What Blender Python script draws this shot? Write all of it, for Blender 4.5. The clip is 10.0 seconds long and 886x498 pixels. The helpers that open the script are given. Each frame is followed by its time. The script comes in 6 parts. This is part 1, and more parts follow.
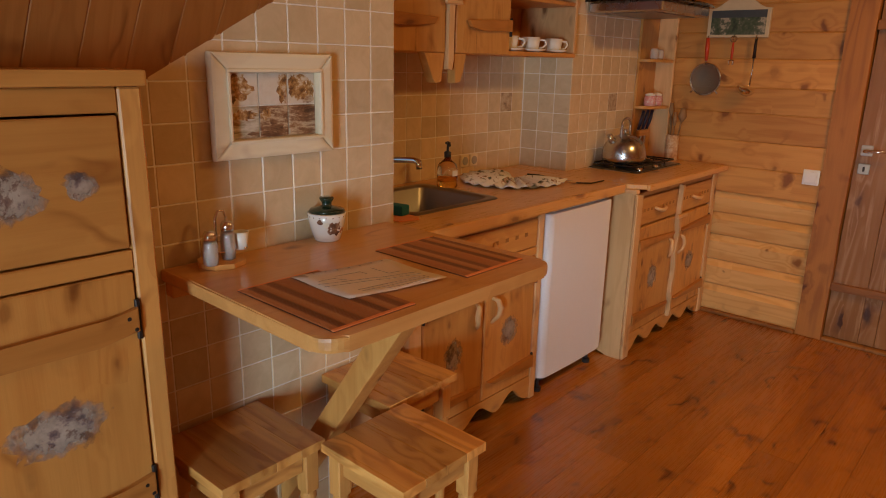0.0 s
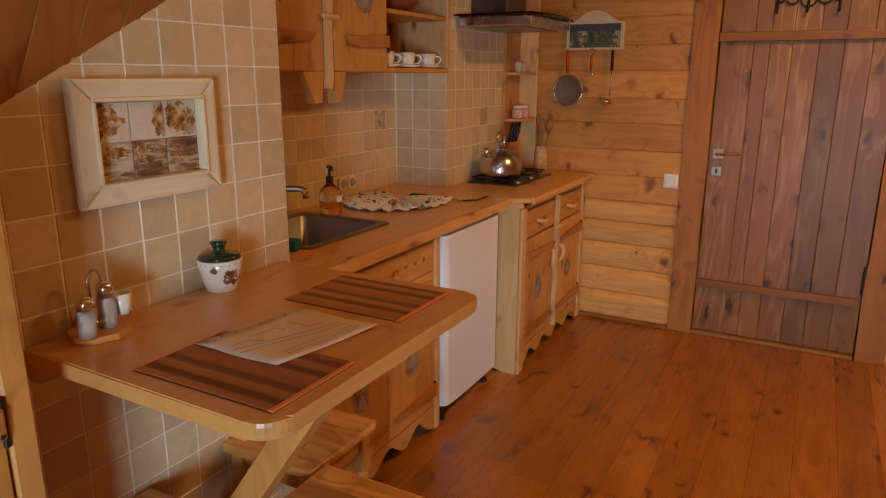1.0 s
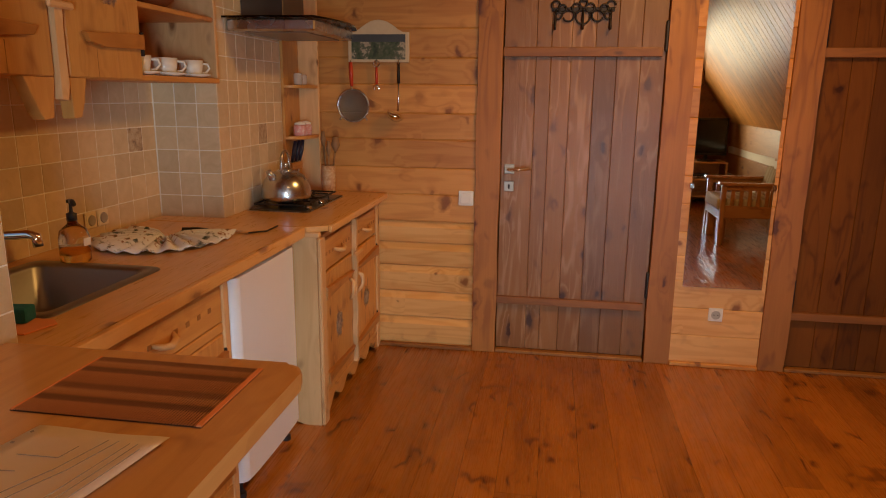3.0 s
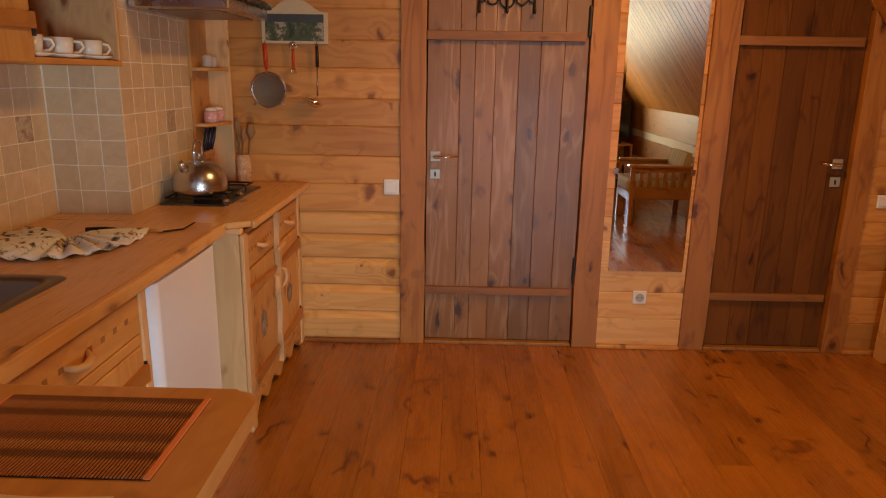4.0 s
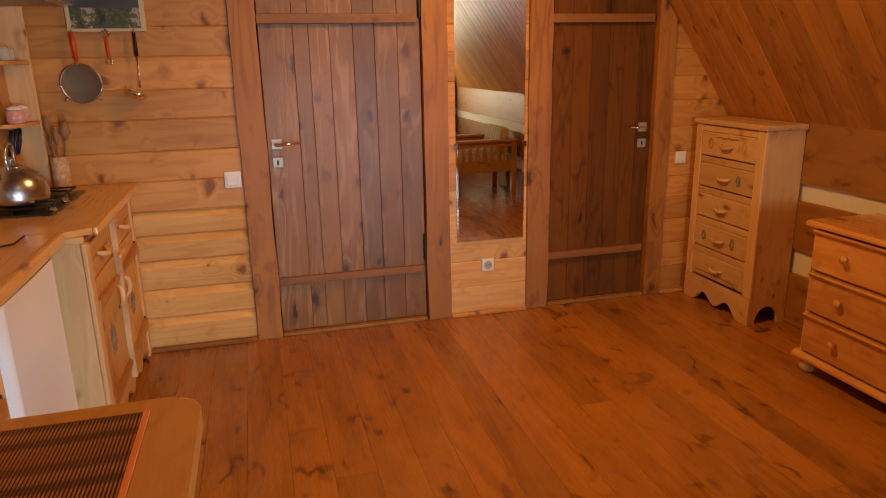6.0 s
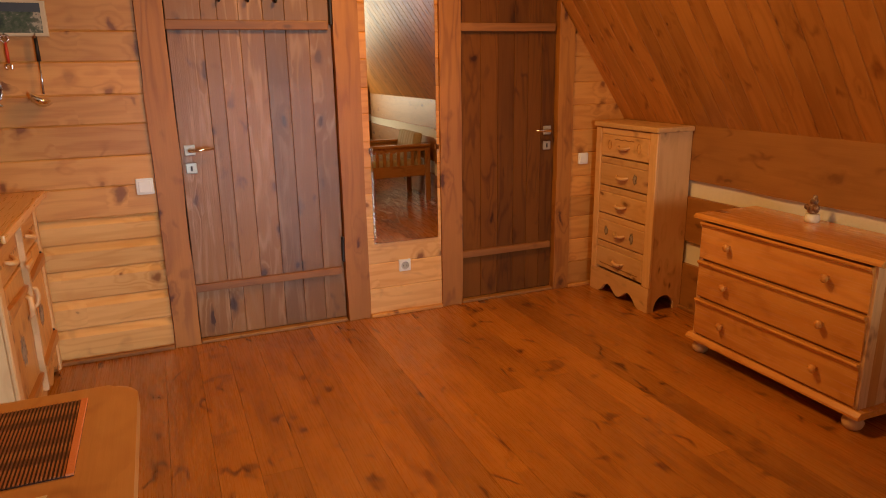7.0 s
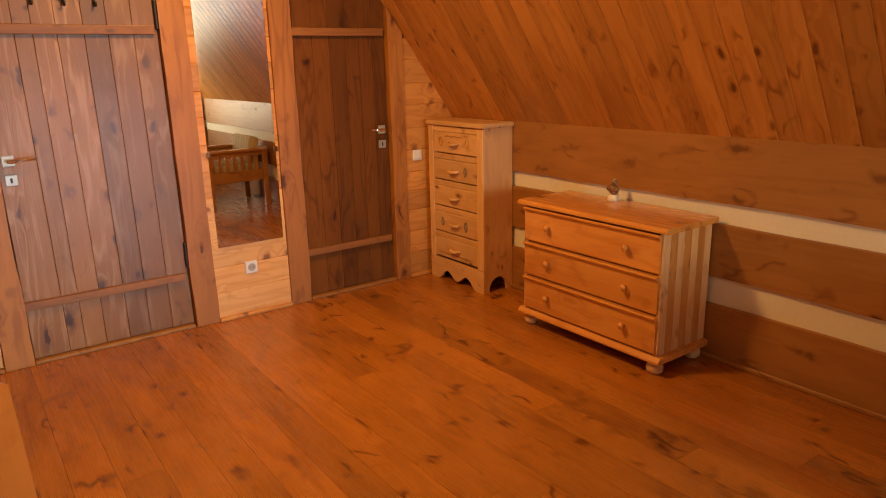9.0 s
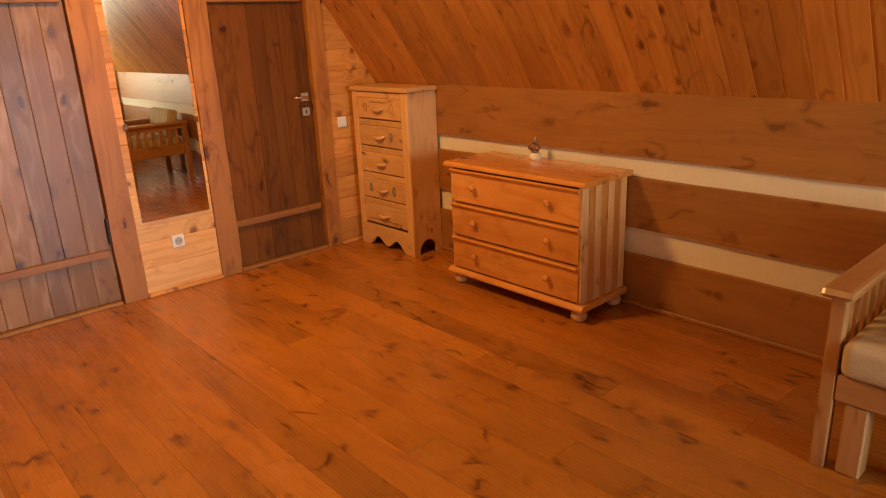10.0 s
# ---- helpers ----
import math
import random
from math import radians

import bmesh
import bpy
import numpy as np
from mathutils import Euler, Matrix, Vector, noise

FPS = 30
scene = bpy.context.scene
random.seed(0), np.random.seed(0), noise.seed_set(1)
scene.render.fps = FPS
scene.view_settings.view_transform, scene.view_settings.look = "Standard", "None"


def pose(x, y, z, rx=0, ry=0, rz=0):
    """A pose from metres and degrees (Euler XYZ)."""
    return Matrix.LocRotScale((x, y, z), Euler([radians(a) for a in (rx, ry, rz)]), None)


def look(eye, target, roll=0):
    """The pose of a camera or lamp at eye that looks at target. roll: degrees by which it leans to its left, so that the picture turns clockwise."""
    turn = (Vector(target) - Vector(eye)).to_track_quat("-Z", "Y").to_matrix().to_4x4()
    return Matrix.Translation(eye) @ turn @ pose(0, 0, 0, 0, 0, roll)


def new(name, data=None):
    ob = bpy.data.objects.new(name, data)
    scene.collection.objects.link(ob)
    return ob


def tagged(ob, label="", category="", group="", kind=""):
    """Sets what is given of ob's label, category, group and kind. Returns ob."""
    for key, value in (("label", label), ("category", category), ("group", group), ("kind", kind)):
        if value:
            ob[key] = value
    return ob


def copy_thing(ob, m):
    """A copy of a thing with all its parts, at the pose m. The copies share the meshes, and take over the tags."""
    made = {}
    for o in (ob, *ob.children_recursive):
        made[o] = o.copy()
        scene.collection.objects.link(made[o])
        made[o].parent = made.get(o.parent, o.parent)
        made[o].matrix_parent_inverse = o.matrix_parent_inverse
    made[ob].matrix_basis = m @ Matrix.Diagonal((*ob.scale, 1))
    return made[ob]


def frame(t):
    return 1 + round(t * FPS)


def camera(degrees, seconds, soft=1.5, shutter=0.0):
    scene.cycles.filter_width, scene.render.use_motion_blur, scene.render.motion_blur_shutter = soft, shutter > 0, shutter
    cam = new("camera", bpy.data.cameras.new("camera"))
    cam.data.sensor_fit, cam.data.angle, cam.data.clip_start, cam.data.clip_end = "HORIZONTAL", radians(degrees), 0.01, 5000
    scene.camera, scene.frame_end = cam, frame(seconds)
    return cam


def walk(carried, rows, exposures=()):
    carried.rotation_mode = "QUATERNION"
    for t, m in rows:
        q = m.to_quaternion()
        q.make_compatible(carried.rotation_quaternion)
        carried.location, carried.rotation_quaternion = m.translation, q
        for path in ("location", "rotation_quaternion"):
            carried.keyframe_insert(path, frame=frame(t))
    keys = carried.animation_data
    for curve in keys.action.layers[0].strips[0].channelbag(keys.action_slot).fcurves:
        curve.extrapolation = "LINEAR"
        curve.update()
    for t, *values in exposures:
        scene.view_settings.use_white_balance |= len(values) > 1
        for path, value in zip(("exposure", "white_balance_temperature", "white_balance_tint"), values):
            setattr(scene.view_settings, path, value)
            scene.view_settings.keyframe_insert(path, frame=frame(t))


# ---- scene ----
cam = camera(66.3, 10.0, soft=1.0)
PATH = [
    (0, (0.251, 0.296, 1.439), (-1.034, 1.733, 0.905), 1.3),
    (0.5, (0.115, 0.319, 1.452), (-0.98, 1.906, 0.922), 1.0),
    (1, (0.0, 0.326, 1.457), (-0.928, 2.027, 0.961), 0.2),
    (1.5, (-0.054, 0.349, 1.455), (-0.795, 2.144, 0.976), 0.3),
    (2, (-0.128, 0.43, 1.441), (-0.697, 2.291, 0.98), 0.2),
    (2.5, (-0.203, 0.54, 1.443), (-0.649, 2.437, 0.993), 0.3),
    (3, (-0.243, 0.626, 1.435), (-0.546, 2.553, 0.991), 0.7),
    (4.5, (-0.442, 0.757, 1.458), (-0.332, 2.686, 0.94), 0.5),
    (5, (-0.512, 0.769, 1.454), (-0.259, 2.68, 0.921), -0.6),
    (6.5, (-0.578, 0.668, 1.435), (0.043, 2.495, 0.911), -0.9),
    (7, (-0.603, 0.607, 1.437), (0.133, 2.393, 0.919), -0.9),
    (7.5, (-0.609, 0.546, 1.435), (0.216, 2.296, 0.929), -1.1),
    (8, (-0.617, 0.497, 1.441), (0.314, 2.195, 0.941), -1.0),
    (8.5, (-0.637, 0.463, 1.441), (0.388, 2.107, 0.944), -1.2),
    (9, (-0.7, 0.43, 1.443), (0.433, 1.994, 0.921), -1.4),
    (9.5, (-0.711, 0.386, 1.427), (0.486, 1.885, 0.862), -2.1),
    (10, (-0.737, 0.351, 1.421), (0.529, 1.773, 0.809), -2.5),
]
walk(cam, [(t, look(eye, target, roll)) for t, eye, target, roll in PATH], exposures=[(0.0, -0.40), (2.5, -0.38), (4.5, -0.23), (6.5, 0.0), (9.0, 0.41), (10.0, 0.52)])

# ---- light ----
world = bpy.data.worlds.new("sky")
world.use_nodes = True
scene.world = world
wt = world.node_tree
sky = wt.nodes.new("ShaderNodeTexSky")
sky.sky_type, sky.sun_disc = "NISHITA", False
sky.sun_elevation, sky.sun_rotation = radians(35), radians(150)
wt.links.new(sky.outputs[0], wt.nodes["Background"].inputs[0])
wt.nodes["Background"].inputs[1].default_value = 0.1


def lamp(name, kind, place, energy, color, size, target=None, size_y=0.0):
    data = bpy.data.lights.new(name, kind)
    data.energy, data.color = energy, color
    if kind == "AREA":
        data.shape, data.size, data.size_y = "RECTANGLE", size, size_y
    else:
        data.shadow_soft_size = size
    ob = new(name, data)
    ob.matrix_world = look(place, target) if target else pose(*place)
    return ob


lamp("ceiling_lamp", "AREA", (0.38, 3.15, 2.40), 35, (1.0, 0.525, 0.145), 0.28, (0.38, 3.151, 0.0), 0.28)
lamp("ceiling_lamp", "AREA", (-0.10, 1.5, 2.40), 3, (1.0, 0.56, 0.19), 0.30, (-0.10, 1.501, 0.0), 0.30)
window_light = lamp("window_light", "AREA", (0.90, -2.08, 0.80), 35, (0.64, 0.82, 1.0), 0.70, (-1.00, 2.40, 0.05), 1.25)
window_light.data.spread = radians(84)
pane_light = lamp("window_light", "AREA", (0.86, -2.20, 1.30), 14.5, (1.0, 0.86, 0.58), 0.6, (2.10, -0.55, 1.45), 1.0)
pane_light.data.spread = radians(80)

# ---- materials ----


def nodes_of(name):
    m = bpy.data.materials.new(name)
    m.use_nodes = True
    t = m.node_tree
    return m, t, t.nodes["Principled BSDF"]


def node(t, kind, **values):
    n = t.nodes.new(kind)
    for k, v in values.items():
        n.inputs[k.replace("_", " ")].default_value = v
    return n


def math_node(t, op, a, b=None, clamp=False):
    n = t.nodes.new("ShaderNodeMath")
    n.operation, n.use_clamp = op, clamp
    for i, v in enumerate((a, b)):
        if v is None:
            continue
        if isinstance(v, (int, float)):
            n.inputs[i].default_value = v
        else:
            t.links.new(v, n.inputs[i])
    return n.outputs[0]


def mix_rgb(t, fac, a, b, mode="MIX"):
    n = t.nodes.new("ShaderNodeMix")
    n.data_type, n.blend_type = "RGBA", mode
    for sock, v in ((n.inputs[0], fac), (n.inputs[6], a), (n.inputs[7], b)):
        if isinstance(v, (int, float)):
            sock.default_value = v
        elif isinstance(v, tuple):
            sock.default_value = (*v, 1)
        else:
            t.links.new(v, sock)
    return n.outputs[2]


def ramp(t, fac, stops):
    n = t.nodes.new("ShaderNodeValToRGB")
    e = n.color_ramp.elements
    while len(e) < len(stops):
        e.new(0.5)
    for el, (p, c) in zip(e, stops):
        el.position, el.color = p, (*c, 1) if isinstance(c, tuple) else (c, c, c, 1)
    t.links.new(fac, n.inputs[0])
    return n.outputs[0]


def bump(t, bsdf, height, strength, distance=0.002):
    n = node(t, "ShaderNodeBump", Strength=strength, Distance=distance)
    t.links.new(height, n.inputs["Height"])
    t.links.new(n.outputs[0], bsdf.inputs["Normal"])


def local_coords(t, per_island=False, spread=7.0):
    """Object coordinates shifted by a random step for each piece."""
    tc = t.nodes.new("ShaderNodeTexCoord")
    info = t.nodes.new("ShaderNodeObjectInfo")
    r = info.outputs["Random"]
    if per_island:
        geo = t.nodes.new("ShaderNodeNewGeometry")
        r = geo.outputs["Random Per Island"]
    add = t.nodes.new("ShaderNodeVectorMath")
    add.operation = "MULTIPLY_ADD"
    comb = t.nodes.new("ShaderNodeCombineXYZ")
    t.links.new(r, comb.inputs[0])
    t.links.new(math_node(t, "FRACT", math_node(t, "MULTIPLY", r, 13.7)), comb.inputs[1])
    t.links.new(math_node(t, "FRACT", math_node(t, "MULTIPLY", r, 71.3)), comb.inputs[2])
    t.links.new(comb.outputs[0], add.inputs[0])
    add.inputs[1].default_value = (spread,) * 3
    t.links.new(tc.outputs["Object"], add.inputs[2])
    return add.outputs[0], r


def wood(name, light, dark, axis, rough=0.45, knots=0.5, rings=16.0, vary=0.18, per_island=False, coat=0.0, knot_size=2.4, grey=None, tilt=0.0, relief=0.25, lines=0.26, marks=0.6, grey_from=0.56, gate=0.22, spike=False, wobble=0.42, ring_edge=1.8, flat="", fibre=0.40):
    """Sawn pine: growth lines along one axis, bending round scattered knots."""
    m, t, b = nodes_of(name)
    co, r = local_coords(t, per_island)
    if tilt:
        mr = t.nodes.new("ShaderNodeMapping")
        mr.inputs["Rotation"].default_value = (0, tilt, 0)
        t.links.new(co, mr.inputs[0])
        co = mr.outputs[0]
    def stretched(along, across):
        mp = t.nodes.new("ShaderNodeMapping")
        mp.inputs["Scale"].default_value = [along if a == axis else across for a in "XYZ"]
        t.links.new(co, mp.inputs[0])
        return mp.outputs[0]
    vor = node(t, "ShaderNodeTexVoronoi", Scale=1.0, Randomness=1.0)
    wob = node(t, "ShaderNodeTexNoise", Scale=9.0, Detail=3.0)
    t.links.new(co, wob.inputs["Vector"])
    off = t.nodes.new("ShaderNodeVectorMath")
    off.operation = "MULTIPLY_ADD"
    t.links.new(wob.outputs["Color"], off.inputs[0])
    off.inputs[1].default_value = (wobble,) * 3
    t.links.new(stretched(knot_size * (3.6 if spike else 1.9), knot_size * (2.2 if spike else 4.3)), off.inputs[2])
    place = off.outputs[0]
    if flat:
        vor.voronoi_dimensions = "2D"
        apart = t.nodes.new("ShaderNodeSeparateXYZ")
        face = t.nodes.new("ShaderNodeCombineXYZ")
        t.links.new(place, apart.inputs[0])
        for k, a in enumerate(a for a in "XYZ" if a != flat):
            t.links.new(apart.outputs["XYZ".index(a)], face.inputs[k])
        place = face.outputs[0]
    t.links.new(place, vor.inputs["Vector"])
    sep = t.nodes.new("ShaderNodeSeparateColor")
    t.links.new(vor.outputs["Color"], sep.inputs[0])
    size = math_node(t, "MULTIPLY_ADD", sep.outputs[1], 0.95)
    t.nodes[-1].inputs[2].default_value = 0.45
    knot = ramp(t, math_node(t, "DIVIDE", vor.outputs["Distance"], size), [(0.0, 1.0), (0.09, 0.95), (0.14, 0.35), (0.22, 0.0)])
    some = ramp(t, sep.outputs[0], [(gate, 0.0), (gate + 0.25, 1.0)])
    knot = math_node(t, "MULTIPLY", knot, some)
    halo = ramp(t, vor.outputs["Distance"], [(0.0, 1.0), (0.50, 0.0)])
    broad = node(t, "ShaderNodeTexNoise", Scale=1.0, Detail=3.0, Roughness=0.5)
    t.links.new(stretched(0.7, 6.0), broad.inputs["Vector"])
    phase = math_node(t, "ADD", math_node(t, "MULTIPLY", broad.outputs["Fac"], rings * 3.0), math_node(t, "MULTIPLY", math_node(t, "MULTIPLY", halo, some), 4.5))
    line = math_node(t, "MULTIPLY_ADD", math_node(t, "SINE", math_node(t, "MULTIPLY", phase, 2.2)), 0.5)
    t.nodes[-1].inputs[2].default_value = 0.5
    line = math_node(t, "POWER", line, ring_edge)
    if ring_edge > 2:
        region = node(t, "ShaderNodeTexNoise", Scale=1.0, Detail=1.0)
        t.links.new(stretched(1.1, 5.0), region.inputs["Vector"])
        line = math_node(t, "MULTIPLY", line, ramp(t, region.outputs["Fac"], [(0.44, 0.12), (0.60, 1.0)]))
    fine = node(t, "ShaderNodeTexNoise", Scale=1.0, Detail=4.0, Roughness=0.65)
    t.links.new(stretched(5.0, 170.0), fine.inputs["Vector"])
    stain = node(t, "ShaderNodeTexNoise", Scale=1.0, Detail=3.0)
    t.links.new(stretched(1.6, 4.5), stain.inputs["Vector"])
    mixf = math_node(t, "ADD", math_node(t, "MULTIPLY", line, lines), math_node(t, "MULTIPLY", fine.outputs["Fac"], fibre))
    mixf = math_node(t, "ADD", mixf, math_node(t, "MULTIPLY_ADD", stain.outputs["Fac"], 1.05), True)
    t.nodes[-2].inputs[2].default_value = -0.47
    col = mix_rgb(t, mixf, light, dark)
    if grey:
        worn = node(t, "ShaderNodeTexNoise", Scale=1.0, Detail=5.0, Roughness=0.62)
        t.links.new(stretched(1.5, 26.0), worn.inputs["Vector"])
        col = mix_rgb(t, ramp(t, worn.outputs["Fac"], [(grey_from, 0.0), (grey_from + 0.14, 0.85)]), col, grey)
    if grey:
        col = mix_rgb(t, math_node(t, "MULTIPLY", line, 0.55), col, grey)
    smear = math_node(t, "MULTIPLY", math_node(t, "MULTIPLY", math_node(t, "POWER", halo, 3.0), some), 0.5 * knots)
    col = mix_rgb(t, smear, col, tuple(c * f for c, f in zip(dark, (0.62, 0.5, 0.4))))
    ridge = node(t, "ShaderNodeTexNoise", Scale=1.0, Detail=2.0, Roughness=0.4)
    t.links.new(stretched(4.2, 8.5), ridge.inputs["Vector"])
    where = node(t, "ShaderNodeTexNoise", Scale=1.0, Detail=1.0)
    t.links.new(stretched(6.5, 8.0), where.inputs["Vector"])
    edge = ramp(t, math_node(t, "ABSOLUTE", math_node(t, "SUBTRACT", ridge.outputs["Fac"], 0.5)), [(0.0, 1.0), (0.012, 0.8), (0.05, 0.0)])
    branch = math_node(t, "MULTIPLY", edge, ramp(t, where.outputs["Fac"], [(0.57, 0.0), (0.68, 1.0)]))
    col = mix_rgb(t, math_node(t, "MULTIPLY", branch, marks), col, tuple(c * f for c, f in zip(dark, (0.55, 0.42, 0.32))))
    kc = tuple(c * f for c, f in zip(dark, (0.34, 0.23, 0.16)))
    col = mix_rgb(t, math_node(t, "MULTIPLY", knot, knots), col, kc)
    tone = math_node(t, "MULTIPLY_ADD", r, 2.0 * vary)
    t.nodes[-1].inputs[2].default_value = 1.0 - vary
    hsv = node(t, "ShaderNodeHueSaturation")
    t.links.new(tone, hsv.inputs["Value"])
    t.links.new(col, hsv.inputs["Color"])
    t.links.new(hsv.outputs[0], b.inputs["Base Color"])
    rr = math_node(t, "MULTIPLY_ADD", fine.outputs["Fac"], 0.22)
    t.nodes[-1].inputs[2].default_value = rough - 0.11
    t.links.new(rr, b.inputs["Roughness"])
    b.inputs["Coat Weight"].default_value = coat
    b.inputs["Coat Roughness"].default_value = 0.16
    bump(t, b, math_node(t, "SUBTRACT", fine.outputs["Fac"], math_node(t, "MULTIPLY", line, 0.6)), relief, 0.0015)
    return m


def plain(name, color, rough=0.5, metal=0.0, grain=0.08, scale=60.0, relief=0.0, coat=0.0):
    """Paint, plaster, plastic or metal with faint mottling."""
    m, t, b = nodes_of(name)
    co, r = local_coords(t)
    n1 = node(t, "ShaderNodeTexNoise", Scale=scale, Detail=4.0)
    n2 = node(t, "ShaderNodeTexNoise", Scale=scale * 0.08, Detail=3.0)
    for n in (n1, n2):
        t.links.new(co, n.inputs["Vector"])
    f = math_node(t, "MULTIPLY", math_node(t, "ADD", n1.outputs["Fac"], n2.outputs["Fac"]), grain)
    f = math_node(t, "ADD", f, 1.0 - grain)
    hsv = node(t, "ShaderNodeHueSaturation", Color=(*color, 1))
    t.links.new(f, hsv.inputs["Value"])
    t.links.new(hsv.outputs[0], b.inputs["Base Color"])
    rr = math_node(t, "ADD", math_node(t, "MULTIPLY", n2.outputs["Fac"], 0.16), rough - 0.08)
    t.links.new(rr, b.inputs["Roughness"])
    b.inputs["Metallic"].default_value = metal
    b.inputs["Coat Weight"].default_value = coat
    if relief:
        bump(t, b, n1.outputs["Fac"], relief, 0.002)
    return m


def glazed_tile(name, a, c, rough=0.32):
    """Marbled beige ceramic; each tile has its own tone."""
    m, t, b = nodes_of(name)
    co, r = local_coords(t)
    n1 = node(t, "ShaderNodeTexNoise", Scale=16.0, Detail=5.0, Roughness=0.6, Distortion=0.8)
    n2 = node(t, "ShaderNodeTexNoise", Scale=120.0, Detail=2.0)
    for n in (n1, n2):
        t.links.new(co, n.inputs["Vector"])
    col = mix_rgb(t, ramp(t, n1.outputs["Fac"], [(0.3, 0.0), (0.7, 1.0)]), a, c)
    hsv = node(t, "ShaderNodeHueSaturation")
    tone = math_node(t, "ADD", math_node(t, "MULTIPLY", r, 0.22), 0.89)
    t.links.new(tone, hsv.inputs["Value"])
    t.links.new(col, hsv.inputs["Color"])
    t.links.new(hsv.outputs[0], b.inputs["Base Color"])
    b.inputs["Roughness"].default_value = rough
    bump(t, b, math_node(t, "ADD", n1.outputs["Fac"], math_node(t, "MULTIPLY", n2.outputs["Fac"], 0.3)), 0.25, 0.002)
    return m


def blotch(name, stops, scale, rough=0.6, stretch=(1, 1, 1), detail=5.0):
    """Printed or painted motif: soft patches of several colours."""
    m, t, b = nodes_of(name)
    co, r = local_coords(t)
    mp = t.nodes.new("ShaderNodeMapping")
    mp.inputs["Scale"].default_value = stretch
    t.links.new(co, mp.inputs[0])
    n1 = node(t, "ShaderNodeTexNoise", Scale=scale, Detail=detail, Roughness=0.72, Distortion=0.15)
    t.links.new(mp.outputs[0], n1.inputs["Vector"])
    t.links.new(ramp(t, n1.outputs["Fac"], stops), b.inputs["Base Color"])
    b.inputs["Roughness"].default_value = rough
    return m


def banded(name, axis, period, stops, rough=0.7, relief=0.0):
    """Cloth or reed woven in bands across one axis."""
    m, t, b = nodes_of(name)
    tc = t.nodes.new("ShaderNodeTexCoord")
    sep = t.nodes.new("ShaderNodeSeparateXYZ")
    t.links.new(tc.outputs["Object"], sep.inputs[0])
    f = math_node(t, "FRACT", math_node(t, "DIVIDE", sep.outputs["XYZ".index(axis)], period))
    n = node(t, "ShaderNodeTexNoise", Scale=90.0, Detail=3.0)
    t.links.new(tc.outputs["Object"], n.inputs["Vector"])
    col = ramp(t, f, stops)
    col = mix_rgb(t, math_node(t, "MULTIPLY", n.outputs["Fac"], 0.35), col, (0.25, 0.18, 0.10), "MULTIPLY")
    t.links.new(col, b.inputs["Base Color"])
    b.inputs["Roughness"].default_value = rough
    if relief:
        bump(t, b, n.outputs["Fac"], relief, 0.002)
    return m


def glass(name, color=(1, 1, 1), rough=0.0):
    m, t, b = nodes_of(name)
    b.inputs["Base Color"].default_value = (*color, 1)
    b.inputs["Transmission Weight"].default_value = 1.0
    b.inputs["Roughness"].default_value, b.inputs["IOR"].default_value = rough, 1.45
    return m


PINE_L, PINE_D = (0.68, 0.345, 0.092), (0.46, 0.175, 0.034)
pine = {a: wood("pine_" + a.lower(), PINE_L, PINE_D, a, 0.42, 0.9, 9, 0.10, knot_size=3.0) for a in "XYZ"}
pale = {a: wood("pale_pine_" + a.lower(), (0.77, 0.475, 0.215), (0.57, 0.29, 0.100), a, 0.5, 0.9, 8, 0.09, knot_size=3.0) for a in "XYZ"}
honey = {a: wood("honey_pine_" + a.lower(), (0.72, 0.325, 0.070), (0.44, 0.138, 0.020), a, 0.26, 0.85, 7, 0.10, coat=0.5, lines=0.30, knot_size=1.7, marks=0.3) for a in "XYZ"}
lamella = {a: wood("lamella_" + a.lower(), (0.80, 0.42, 0.115), (0.48, 0.19, 0.036), a, 0.30, 0.5, 7, 0.26, coat=0.3, lines=0.55) for a in "XYZ"}
cupboard_wood = {a: wood("cupboard_pine_" + a.lower(), (0.58, 0.265, 0.060), (0.40, 0.145, 0.025), a, 0.42, 0.9, 8, 0.08, knot_size=2.6) for a in "YZ"}
stave_wood = wood("dark_stave_pine", (0.60, 0.275, 0.068), (0.43, 0.16, 0.030), "Z", 0.32, 0.4, 7, 0.08, coat=0.3, lines=0.4)
strap_wood = wood("strap_wood", (0.48, 0.20, 0.042), (0.30, 0.105, 0.018), "Y", 0.4, 0.8, 9, 0.12)
worktop_wood = wood("worktop_wood", (0.76, 0.405, 0.120), (0.58, 0.255, 0.058), "Y", 0.30, 0.8, 8, 0.06, coat=0.3, marks=0.25, gate=0.5)
table_wood = wood("table_wood", (0.68, 0.345, 0.105), (0.50, 0.215, 0.052), "Y", 0.32, 0.8, 7, 0.05, coat=0.3)
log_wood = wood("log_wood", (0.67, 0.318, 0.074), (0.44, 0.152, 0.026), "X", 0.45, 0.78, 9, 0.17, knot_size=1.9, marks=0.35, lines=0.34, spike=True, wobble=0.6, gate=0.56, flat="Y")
# log wood lightened to carry the window's daylight on the lower courses
daylit_log_wood = wood("daylit_log_wood", (0.82, 0.475, 0.165), (0.64, 0.30, 0.075), "X", 0.42, 0.9, 9, 0.12, knot_size=2.0, marks=0.3, lines=0.42, gate=0.62, spike=True, wobble=0.7, flat="Y")
stain_door = wood("stained_door_wood", (0.275, 0.118, 0.027), (0.12, 0.045, 0.010), "Z", 0.40, 0.95, 9, 0.24, knot_size=2.0, grey=(0.44, 0.25, 0.12), relief=0.6, lines=0.15, grey_from=0.575, gate=0.62, ring_edge=3.0, wobble=0.6, flat="Y")
